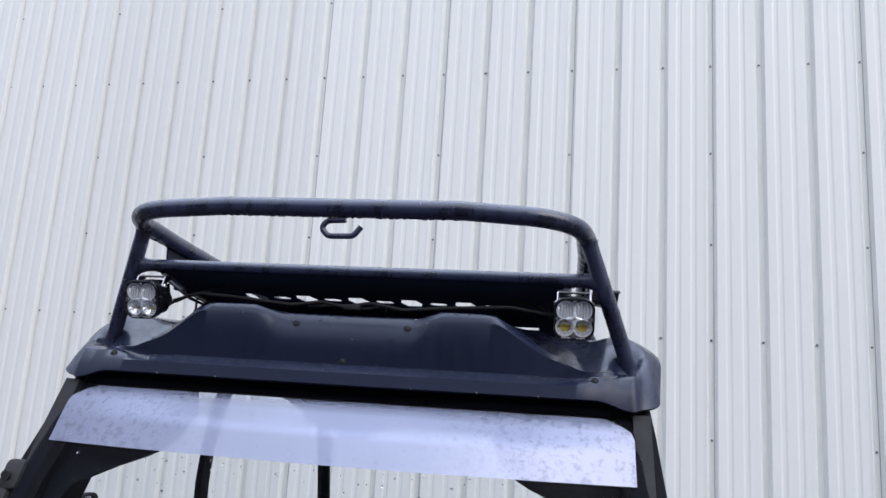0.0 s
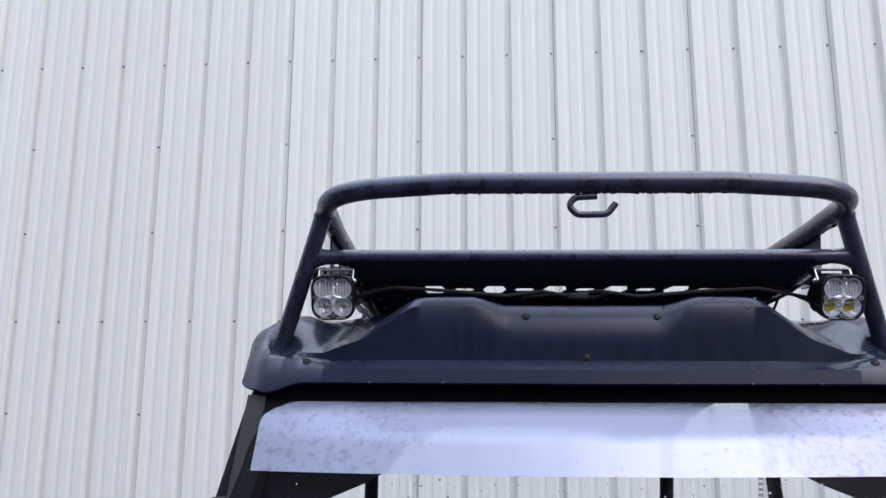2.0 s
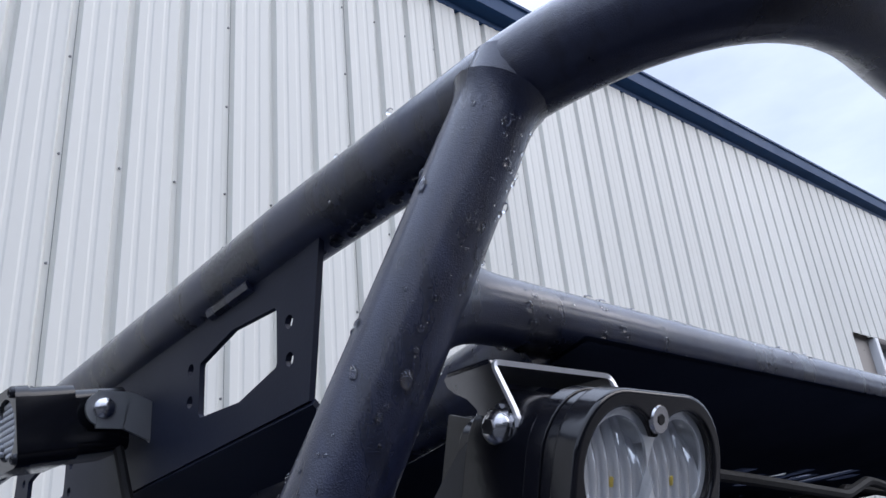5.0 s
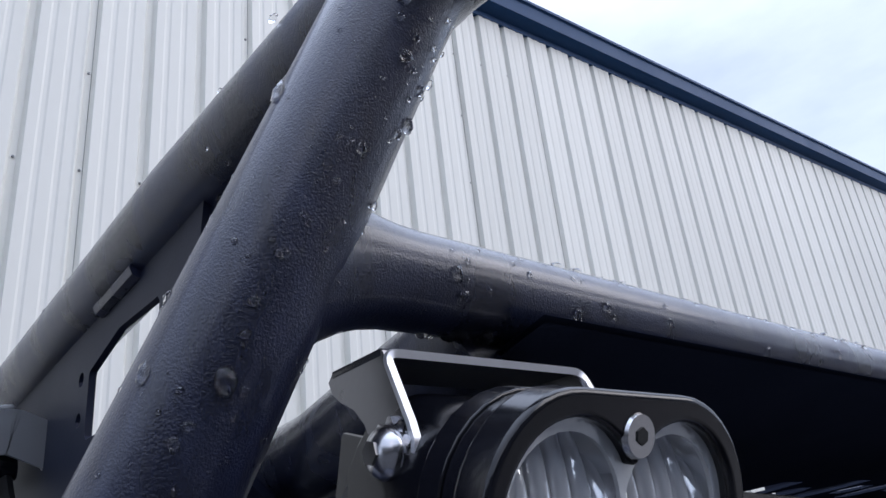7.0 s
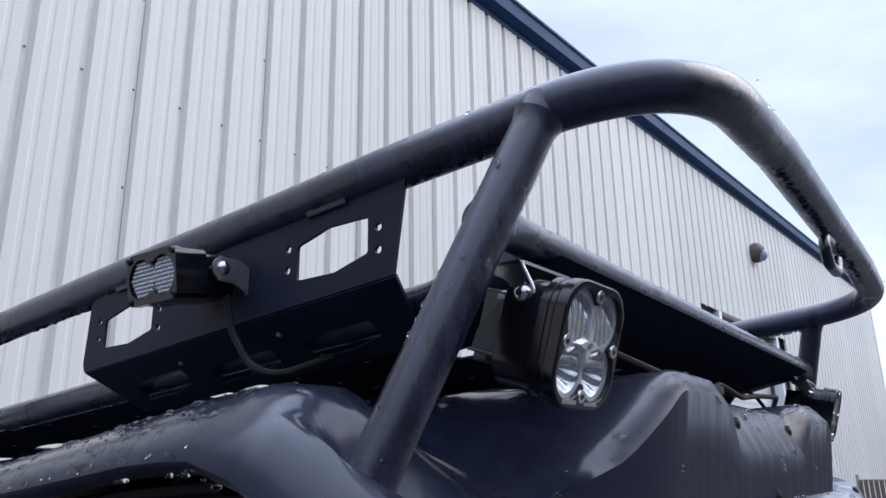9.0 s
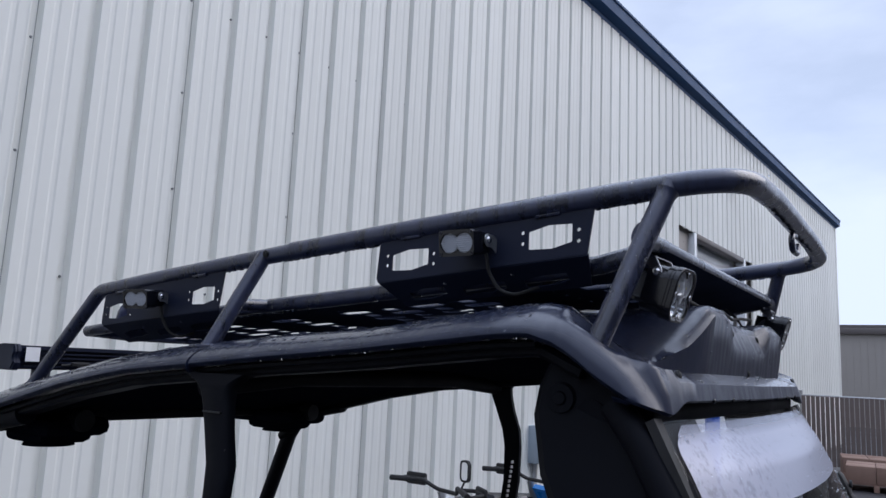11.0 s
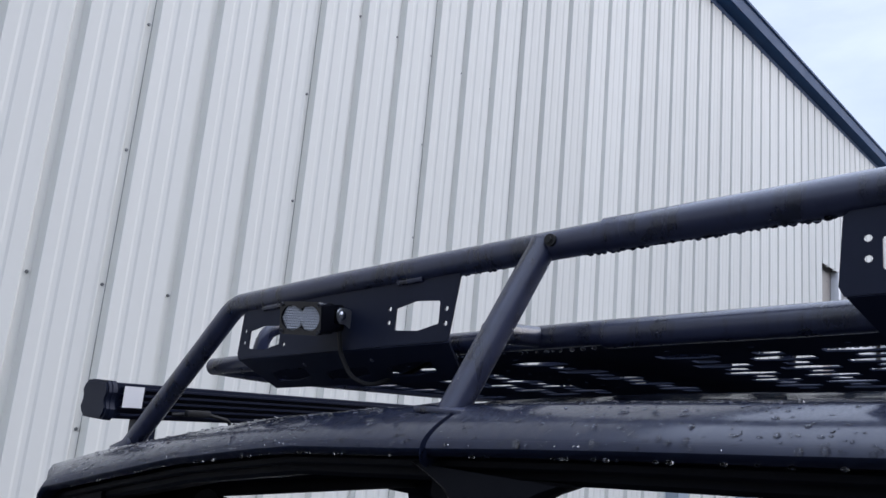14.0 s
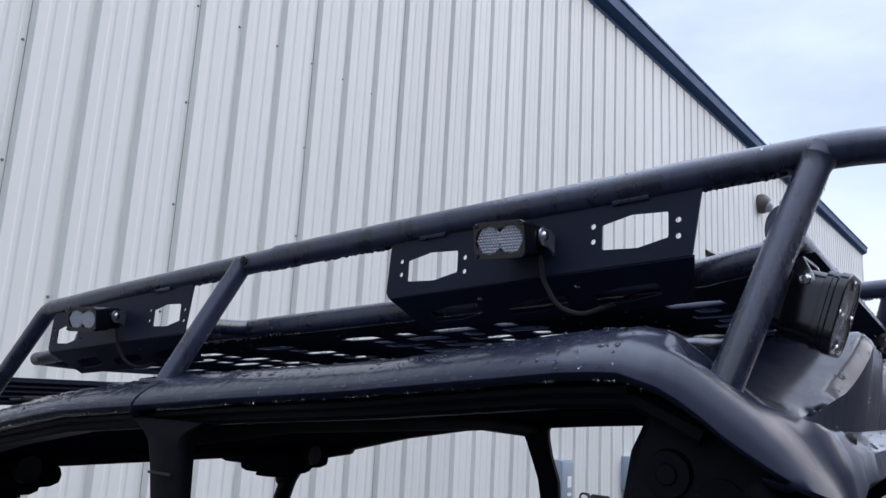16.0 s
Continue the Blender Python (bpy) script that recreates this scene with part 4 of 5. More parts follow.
part("front_crossbar", bm, POWDER, rack)
for s in (-1, 1):
    bm = B()
    flare(bm, (CX + s * 0.4720, 0.0085, 2.1185), (CX + s * 0.4400, 0.0095, 2.1185), 0.0170, 0.01310, 28, 1.4)
    part("weld_bead", bm, POWDER, rack)
bm = B()
tube(bm, fillet([(CX - 0.408, 1.41, 1.977), (CX - 0.3, 1.425, 1.972), (CX + 0.3, 1.425, 1.972), (CX + 0.408, 1.41, 1.977)], 0.04), R2, 20)
part("rear_crossbar", bm, POWDER, rack)
# upright rear hoop
bm = B()
hoop = [(CX - 0.33, 1.415, 1.975), (CX - 0.33, 1.40, 2.055), (CX + 0.33, 1.40, 2.055), (CX + 0.33, 1.415, 1.975)]
tube(bm, fillet(hoop, 0.04), 0.0125, 18)
part("rear_hoop_rail", bm, POWDER, rack)
# hook below the front rail
bm = B()
hk = fillet([(CX + 0.010, -0.118, 2.196), (CX - 0.026, -0.118, 2.194), (CX - 0.036, -0.118, 2.180), (CX - 0.022, -0.118, 2.165), (CX + 0.026, -0.118, 2.166), (CX + 0.040, -0.118, 2.184)], 0.016)
tube(bm, hk, 0.0055, 12)
part("hook", bm, POWDER, rack)


def slot_floor(y0, y1, ny, solid, name, open_rows):
    """A floor sheet with rows of slots, plain up to y0."""
    bm = B()
    nx, th = 14, 0.002
    w, l = 0.816 / nx, (y1 - y0) / ny

    def P(x, y, t):
        return bm.verts.new((CX + x, y, low_z(y) - (0.0125 if y > 0.02 else 0.010) + t))
    for j in range(ny):
        for i in range(nx):
            cx, cy = -0.408 + w * (i + 0.5), y0 + l * (j + 0.5)
            big = (i + j) % 2 == 0
            hw, hl = (w * 0.40, l * 0.38) if big else (w * 0.36, l * 0.16)
            if (i in (1, nx - 2)) and solid < 0 and j == 3:
                cy, hw, hl = y0 + l * (j + 0.95), w * 0.47, l * 0.40
            elif i < 2 or i > nx - 3 or j not in open_rows:
                hw, hl = w * 0.05, l * 0.03
            out = [(-w / 2, -l / 2), (0, -l / 2), (w / 2, -l / 2), (w / 2, 0), (w / 2, l / 2), (0, l / 2), (-w / 2, l / 2), (-w / 2, 0)]
            inn = [(-hw * 0.65, -hl), (0, -hl), (hw * 0.65, -hl), (hw, 0), (hw * 0.65, hl), (0, hl), (-hw * 0.65, hl), (-hw, 0)]
            o0, i0 = [P(cx + a, cy + b, 0) for a, b in out], [P(cx + a, cy + b, 0) for a, b in inn]
            i1 = [P(cx + a, cy + b, th) for a, b in inn]
            o1 = [P(cx + a, cy + b, th) for a, b in out]
            for k in range(8):
                m = (k + 1) % 8
                bm.faces.new((o0[k], o0[m], i0[m], i0[k]))
                bm.faces.new((i0[k], i0[m], i1[m], i1[k]))
                bm.faces.new((i1[k], i1[m], o1[m], o1[k]))
    n = 4
    for t in (0, th):
        g = [[P(-0.408 + w / 2 * k, solid + (y0 - solid) * q / n, t) for k in range(2 * nx + 1)] for q in range(n + 1)]
        for p, q in zip(g, g[1:]):
            for k in range(2 * nx):
                bm.faces.new((p[k], p[k + 1], q[k + 1], q[k]))
    bmesh.ops.remove_doubles(bm, verts=bm.verts, dist=1e-5)
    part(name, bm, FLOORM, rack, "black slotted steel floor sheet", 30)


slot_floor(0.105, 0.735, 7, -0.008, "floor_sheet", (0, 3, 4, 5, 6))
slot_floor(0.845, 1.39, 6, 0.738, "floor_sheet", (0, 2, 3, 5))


def hexhole(y0, y1, z0, z1):
    c, d = 0.45 * (y1 - y0), 0.24 * (z1 - z0)
    return [(y0, z0 + 0.002), (y0 + 0.002, z0), (y1 - c, z0), (y1 - 0.001, z0 + d), (y1, z0 + d + 0.002), (y1, z1 - 0.002), (y1 - 0.002, z1), (y0 + c, z1), (y0 + 0.001, z1 - d), (y0, z1 - d - 0.002)]


def small(y, z, r=0.0033):
    return [(y + r * math.cos(2 * math.pi * i / 8), z + r * math.sin(2 * math.pi * i / 8)) for i in range(8)]


def side_plate(s, front):
    """Steel plate that carries the side lights, with a flange folded in below. Cut in (rearward, up)."""
    if front:
        ya, yb, za, zb, ta, tb = 0.091, 0.488, 2.102, 2.068, 2.180, 2.146
        cuts = [(0.121, 0.194, 2.113, 2.150), (0.380, 0.456, 2.089, 2.125)]
    else:
        ya, yb, za, zb, ta, tb = 0.887, 1.289, 2.024, 1.989, 2.104, 2.066
        cuts = [(0.908, 0.978, 2.035, 2.071), (1.196, 1.266, 2.005, 2.039)]
    outer = [(ya + 0.006, za), (yb - 0.004, zb), (yb, zb + 0.008), (yb - 0.004, tb - 0.012), (yb - 0.016, tb), (ya - 0.006, ta)]
    holes = []
    for y0, y1, z0, z1 in cuts:
        # rearward grows to the left seen from outside: the cut corners lie rear-top and front-bottom
        h = hexhole(y0, y1, z0, z1)
        h = [(y0 + y1 - a, b) for a, b in h]
        holes.append(h)
        zc = (z0 + z1) / 2
        for yy in (y0 - 0.010, y1 + 0.010):
            holes += [small(yy, zc - 0.0085), small(yy, zc + 0.0085)]
    # plane: first axis along y, second up
    m = Matrix(((0, 0, s, CX + s * (RX + 0.0040)), (1, 0, 0, 0), (0, 1, 0, 0), (0, 0, 0, 1)))
    bm = B()
    sheet(bm, outer, holes, 0.003, m)
    p = part("light_plate_front" if front else "light_plate_rear", bm, PLATE, rack, "black steel light plate with hexagonal cut-outs", 30)
    # folded flange, with wide cuts
    bm = B()
    L = yb - ya
    slope = (zb - za) / L
    fo = [(0.004, 0), (L - 0.004, 0), (L - 0.03, 0.066), (0.02, 0.066)]
    fh = [hexhole(0.05, 0.125, 0.030, 0.054), hexhole(L * 0.40, L * 0.40 + 0.08, 0.032, 0.054), hexhole(L - 0.125, L - 0.050, 0.026, 0.052)] + [small(L * 0.35, 0.02), small(L * 0.67, 0.02)]
    ax = Vector((0, 1, slope)).normalized()
    ay = Vector((-s * 0.82, 0, -0.57)).normalized()
    az = ax.cross(ay)
    mm = Matrix(((ax.x, ay.x, az.x, CX + s * (RX + 0.0050)), (ax.y, ay.y, az.y, ya), (ax.z, ay.z, az.z, za + 0.001), (0, 0, 0, 1)))
    sheet(bm, fo, fh, 0.003, mm)
    part("flange", bm, PLATE, p, "", 30)
    for y in (ya + 0.05, yb - 0.09):
        bm = B()
        tube(bm, [(CX + s * (RX + 0.0075), yy, rail_z(yy) - R1 * 0.88) for yy in (y, y + 0.02, y + 0.04)], 0.004, 8)
        part("weld_bead", bm, POWDER, p)
    return p


for s in (-1, 1):
    side_plate(s, True)
    side_plate(s, False)


# ---- lights ----
def dish(bm, a, b, R, deep):
    """A reflector bowl in the x-z plane, its rim towards the front."""
    nx, nz, cols = 36, 24, []
    for i in range(nx + 1):
        x = -R * math.cos(math.pi * i / nx)
        h = math.sqrt(max(0.0, R * R - x * x))
        col = []
        for k in range(nz + 1):
            z = h * (2 * k / nz - 1)
            q = (x * x + z * z) / (R * R)
            facet = 0.0011 * math.cos(10 * math.atan2(z, x)) * q * (1 - q) * 4
            col.append(bm.verts.new((a + x, 0.0018 + deep * (1 - q) + facet, b + z)))
        cols.append(col)
    for u, v in zip(cols, cols[1:]):
        for k in range(nz):
            bm.faces.new((u[k], u[k + 1], v[k + 1], v[k]))


def cup(bm, a, b, R, deep):
    """A straight-sided reflector cup in the x-z plane, open towards the front."""
    rows = []
    for r, y in ((R, 0.0018), (R * 0.94, deep * 0.8), (R * 0.80, deep), (0.0004, deep)):
        rows.append([bm.verts.new((a + r * math.cos(math.pi * k / 20), y, b + r * math.sin(math.pi * k / 20))) for k in range(40)])
    for p, q in zip(rows, rows[1:]):
        for k in range(40):
            bm.faces.new((p[k], q[k], q[(k + 1) % 40], p[(k + 1) % 40]))


def pod_front(s, amber):
    """Square four-lens work light on a steel bracket, facing forward."""
    lab = "black square four-lens work light on a U bracket" + (", yellow phosphor reflections in its lower bowls" if amber else "")
    p = thing("work_light", lab, "work light", pose(CX + s * 0.4289, -0.0324, 2.0412, 17, 0, s * 2.6), "front work lights")
    back = Matrix(((1, 0, 0, 0), (0, 0, 1, 0), (0, 1, 0, 0), (0, 0, 0, 1)))
    W, H = 0.0745, 0.0775
    cs = [(-0.0152, 0.0160), (0.0152, 0.0160), (-0.0160, -0.0157), (0.0160, -0.0157)]
    op = lobes(cs, 0.0174, 96, 0.012)
    bm = B()
    sheet(bm, rrect(W, H, 0.022, 10), [op], 0.009, back @ Matrix.Translation((0, 0, -0.002)))
    bez = part("bezel", bm, GLOSS, p, "glossy black bezel", 25)
    bv = bez.modifiers.new("round", 'BEVEL')
    bv.width, bv.segments, bv.limit_method, bv.angle_limit = 0.0028, 4, 'ANGLE', radians(50)
    bm = B()
    sheet(bm, rrect(W - 0.0025, H - 0.0025, 0.0210, 8), [[(x * 1.05, z * 1.05) for x, z in op]], 0.004, back @ Matrix.Translation((0, 0, 0.0070)))
    sheet(bm, rrect(W - 0.0015, H - 0.0015, 0.0213, 8), [[(x * 1.05, z * 1.05) for x, z in op]], 0.006, back @ Matrix.Translation((0, 0, 0.0110)))
    sheet(bm, rrect(W - 0.008, H - 0.008, 0.019, 8), [], 0.028, back @ Matrix.Translation((0, 0, 0.0172)))
    sheet(bm, rrect(W - 0.019, H - 0.028, 0.010, 5), [], 0.010, back @ Matrix.Translation((0, 0, 0.0450)))
    hs = part("housing", bm, GLOSS, p, "glossy black housing", 30)
    bv = hs.modifiers.new("round", 'BEVEL')
    bv.width, bv.segments, bv.limit_method, bv.angle_limit = 0.0012, 2, 'ANGLE', radians(50)
    for i in range(6):
        bm = B()
        sheet(bm, rrect(0.0022, H - 0.030, 0.001, 2), [], 0.012, back @ Matrix.Translation((-0.0215 + i * 0.0086, 0, 0.0550)))
        part("cooling_fin", bm, GLOSS, p)
    for i, (a, b) in enumerate(cs):
        bm = B()
        if b < 0:
            dish(bm, a, b, 0.0170, 0.0125)
        else:
            cup(bm, a, b, 0.0170, 0.0165)
        part("reflector", bm, BOWL if b < 0 else FLUTE, p, "bright silver bowl" if b < 0 else "bright fluted reflector", 60)
        bm = B()
        box(bm, (a - 0.0008, 0.0020 if b > 0 else 0.0125, b - 0.004), (0.0011, 0.0012, 0.0030) if b > 0 else (0.0040, 0.002, 0.0040), 0.0005)
        part("emitter", bm, LED, p, "yellow phosphor chip")
        if b < 0:
            # hood over the lower chip
            bm = B()
            ribbon(bm, [(a + 0.0085 * math.cos(radians(q)), 0.0060, b + 0.0045 + 0.0030 * math.sin(radians(q))) for q in range(0, 181, 20)], 0.0010, 0.0095, up=(0, 1, 0))
            part("chip_hood", bm, BOWL, p)
        # a yellow disc paints the phosphor's reflection into each lower bowl
        if amber and b < 0:
            bm = B()
            disc(bm, (a, 0.0105, b), 0.0090, 0.001, '-y', 20)
            part("phosphor_reflection", bm, LED, p, "yellow disc for the phosphor's reflection in the bowl")
    for q in (-1, 1):
        bm = B()
        for i in range(6):
            x = (i - 2.5) * 0.0055
            h = math.sqrt(max(0.0, 0.0166 ** 2 - x * x))
            tube(bm, [(q * 0.0152 + x, 0.0078 + 0.0040 * k - 0.0030 * (1 - k * k), 0.0160 + h * k) for k in (-1, -0.75, -0.5, -0.25, 0, 0.25, 0.5, 0.75, 1)], 0.0022, 12)
        part("lens_flutes", bm, FLUTE, p, "bright fluted lens")
    # frame between the bowls, and the star on it
    bm = B()
    sheet(bm, [(x * 1.02, z * 1.02) for x, z in op], [[(a + 0.0160 * math.cos(2 * math.pi * j / 32) * 0.93, b + 0.0160 * math.sin(2 * math.pi * j / 32) * 0.93) for j in range(32)] for a, b in cs], 0.0010, back @ Matrix.Translation((0, 0, 0.0012)))
    part("reflector_mask", bm, SILVER, p, "", 25)
    bm = B()
    ring = []
    for i in range(4):
        for k in range(8):
            q = k / 8
            a = radians(90 * i + 90 * q)
            r = 0.0172 * (1 - math.sin(math.pi * q)) ** 1.0 * 0.62 + 0.0062
            ring.append((r * math.cos(a), r * math.sin(a)))
    vs = [bm.verts.new((x, 0.0010, z)) for x, z in ring]
    inner = [bm.verts.new((x * 0.62, -0.0010, z * 0.62)) for x, z in ring]
    c = bm.verts.new((0, -0.0004, 0))
    for i in range(32):
        j = (i + 1) % 32
        bm.faces.new((vs[i], vs[j], inner[j], inner[i]))
        bm.faces.new((inner[i], inner[j], c))
    part("star", bm, SILVER, p, "silver four-pointed centre piece", 15)
    bm = B()
    for q in (-1, 1):
        sheet(bm, rrect(0.0032, 0.0026, 0.0008, 3), [rrect(0.0022, 0.0016, 0.0005, 3)], 0.0004, back @ Matrix.Translation((q * 0.0012, q * 0.0008, -0.0016)))
    part("emblem", bm, BRUSHED, p)
    bm = B()
    sheet(bm, [(x * 1.03, z * 1.03) for x, z in op], [], 0.0012, back @ Matrix.Translation((0, 0, -0.0014)))
    o = part("lens", bm, LENS, p, "clear lens", 30)
    o.visible_shadow = False
    for x, z in ((0, 0.0306), (0, -0.0306), (-0.0297, 0), (0.0297, 0)):
        bm = B()
        disc(bm, (x, -0.0015, z), 0.0045, 0.0012, '-y', 22, 0.0040)
        sc = part("screw", bm, STEEL, p, "steel socket screw")
        bm = B()
        disc(bm, (x, -0.0026, z), 0.0017, 0.0004, '-y', 6)
        part("socket", bm, RUBBER, sc)
    # two lines of small print at the foot of the bezel
    bm = B()
    for i in range(7):
        box(bm, (-0.0210 + i * 0.0024, -0.0021, -0.0345), (0.0018, 0.0004, 0.0026))
    for i in range(9):
        box(bm, (0.0055 + i * 0.0018, -0.0021, -0.0347), (0.0014, 0.0004, 0.0018))
    part("print", bm, PRINT, p)
    # bracket: a strap across the top and an arm down to the bolt on each side
    hw = 0.0304
    arm = [(0.0412, 0.0432), (0.0610, 0.0372), (0.0622, 0.0352), (0.0600, 0.0327), (0.0560, 0.0312), (0.0500, 0.0300), (0.0452, 0.0274), (0.0420, 0.0235), (0.0405, 0.0185), (0.0375, 0.0152), (0.0330, 0.0143), (0.0288, 0.0160), (0.0262, 0.0200), (0.0262, 0.0245), (0.0290, 0.0292)]
    for q in (-1, 1):
        bm = B()
        sheet(bm, arm, [], 0.0016, Matrix(((0, 0, q, q * hw - q * 0.0016), (1, 0, 0, 0), (0, 1, 0, 0), (0, 0, 0, 1))))
        part("bracket_arm", bm, BRUSHED, p, "satin stainless bracket arm", 30)
    # stainless strap coloured black, for the dark its underside reflects
    bm = B()
    sheet(bm, [(-hw, 0.0), (hw, 0.0), (hw, 0.0200), (-hw, 0.0200)], [], 0.0016, Matrix.Translation((0, 0.0415, 0.0420)) @ Matrix.Rotation(radians(-17), 4, 'X'))
    part("bracket_strap", bm, PLATE, p, "", 30)
    # pale ribbon carries the sky's gleam along the bracket's front edge
    bm = B()
    ed = [(0.0262, 0.0215), (0.0268, 0.0262), (0.0290, 0.0294), (0.0406, 0.0428)]
    pts = [(-hw, y - 0.0004, z) for y, z in ed] + [(hw, y - 0.0004, z) for y, z in reversed(ed)]
    ribbon(bm, fillet(pts, 0.0035, 5), 0.0018, 0.0012, up=(0, 1, 0))
    part("edge_gleam", bm, GLEAM, p, "bright line for the sky's gleam on the bracket edge")
    for q in (-1, 1):
        ax = 'x' if q > 0 else '-x'
        bm = B()
        sheet(bm, [(0.0331 + r * math.cos(2 * math.pi * i / 40), 0.0230 + r * math.sin(2 * math.pi * i / 40)) for i, r in enumerate([0.0072, 0.0072, 0.0058, 0.0058] * 10)], [], 0.0012, Matrix(((0, 0, q, q * hw), (1, 0, 0, 0), (0, 1, 0, 0), (0, 0, 0, 1))))
        part("lock_washer", bm, STEEL, p, "serrated steel washer", 25)
        bm = B()
        disc(bm, (q * (hw + 0.0012), 0.0331, 0.0230), 0.0058, 0.0008, ax, 24)
        dome(bm, (q * (hw + 0.0018), 0.0331, 0.0230), 0.0056, ax, 0.75, 24, 8)
        bolt = part("bracket_bolt", bm, STEEL, p, "round steel bolt head")
        bm = B()
        disc(bm, (q * (hw + 0.0054), 0.0331, 0.0230), 0.0025, 0.0008, ax, 6)
        part("socket", bm, BRUSHED, bolt)
    # support plates down from the bolts, a lip folded out at their feet
    for q in (-1, 1):
        bm = B()
        sheet(bm, [(0.0270, 0.0200), (0.0300, 0.0260), (0.0447, 0.0217), (0.0540, 0.0130), (0.0640, -0.0041), (0.0656, -0.0161), (0.0276, -0.0180)], [], 0.0018, Matrix(((0, 0, q, q * (hw - 0.0040)), (1, 0, 0, 0), (0, 1, 0, 0), (0, 0, 0, 1))))
        ribbon(bm, [(q * (hw - 0.0010), 0.0650, -0.0168), (q * (hw - 0.0010), 0.0276, -0.0186)], 0.0070, 0.0020, bev=0.5)
        part("support_plate", bm, SATIN, p, "satin black steel plate")
    bm = B()
    tube(bm, fillet([(-s * 0.01, 0.056, -0.012), (-s * 0.02, 0.085, -0.02), (-s * 0.06, 0.10, 0.0), (-s * 0.16, 0.13, 0.020), (-s * 0.30, 0.16, 0.018)], 0.03), 0.0028, 8)
    part("cable", bm, RUBBER, p, "thin black cable")
    return p


pod_front(-1, False)
pod_front(1, True)


def pod_side(s, y, z, turn):
    """Small two-lens flood light on a side plate."""
    m = Matrix.Translation((CX + s * (RX + 0.0715), y, z)) @ Matrix.Rotation(radians(s * 90 + turn), 4, 'Z') @ Matrix.Rotation(radians(8), 4, 'X')
    p = thing("flood_light", "small black twin-lens flood light on a steel bracket", "flood light", m, "side flood lights")
    back = Matrix(((1, 0, 0, 0), (0, 0, 1, 0), (0, 1, 0, 0), (0, 0, 0, 1)))
    W, H = 0.063, 0.041
    cs = [(-0.0135, 0), (0.0135, 0)]
    bm = B()
    sheet(bm, rrect(W, H, 0.007, 5), [lobes(cs, 0.0158, 48, 0.012)], 0.007, back @ Matrix.Translation((0, 0, -0.002)))
    part("bezel", bm, GLOSS, p, "", 25)
    bm = B()
    sheet(bm, rrect(W - 0.002, H - 0.002, 0.006, 5), [], 0.022, back @ Matrix.Translation((0, 0, 0.005)))
    sheet(bm, rrect(W - 0.010, H - 0.006, 0.006, 5), [], 0.028, back @ Matrix.Translation((0, 0, 0.027)))
    part("housing", bm, GLOSS, p)
    bm = B()
    for a, b in cs:
        for k in range(-4, 5):
            for j in range(-4, 5):
                x, zz = a + k * 0.0036 + (0.0018 if j % 2 else 0), b + j * 0.0032
                if (x - a) ** 2 + zz ** 2 < 0.0155 ** 2:
                    dome(bm, (x, 0.0012, zz), 0.0021, '-y', 0.7, 8, 3)
        disc(bm, (a, 0.004, b), 0.0155, 0.0025, '-y', 24)
    part("lens", bm, mat("frosted_lens", (0.42, 0.44, 0.48), 0.16, 0.5, 0.1, 40, 300, 0.05), p, "pebbled grey lens")
    for x in (-0.028, 0.028):
        for zz in (-0.0165, 0.0165):
            bm = B()
            disc(bm, (x, -0.0018, zz), 0.0030, 0.0015, '-y', 12, 0.0026)
            tube(bm, [(x + 0.0019 * math.cos(q * 0.7854), -0.0036, zz + 0.0019 * math.sin(q * 0.7854)) for q in range(8)], 0.0006, 6, closed=True)
            part("screw", bm, SATIN, p)
    bm = B()
    ribbon(bm, fillet([(0.0335, 0.036, 0.004), (0.0335, 0.052, 0.002), (0.0335, 0.070, -0.008), (0.0345, 0.0735, -0.016)], 0.006, 3), 0.0022, 0.020, up=(0, 0.3, 1))
    disc(bm, (0.0315, 0.040, 0.004), 0.0095, 0.0022, 'x', 18)
    ribbon(bm, [(0.034, 0.0745, -0.014), (0.012, 0.0745, -0.016), (-0.030, 0.0745, -0.016)], 0.0022, 0.018, up=(0, 0, 1))
    sheet(bm, rrect(0.030, 0.022, 0.004, 3), [], 0.0020, back @ Matrix.Translation((0.016, -0.019, 0.0725)))
    part("bracket", bm, GALV, p, "stainless bracket")
    bm = B()
    dome(bm, (0.0340, 0.040, 0.004), 0.0062, 'x', 0.7)
    part("bracket_bolt", bm, STEEL, p)
    bm = B()
    tube(bm, fillet([(0.022, 0.050, -0.010), (0.024, 0.053, -0.044), (0.038, 0.057, -0.074), (0.062, 0.064, -0.084), (0.092, 0.112, -0.070), (0.110, 0.17, -0.050)], 0.03), 0.0030, 8)
    part("cable", bm, RUBBER, p, "thin black cable")


for s in (-1, 1):
    pod_side(s, 0.284, 2.1180, s * 0)
    pod_side(s, 1.076, 2.041, -s * 13)


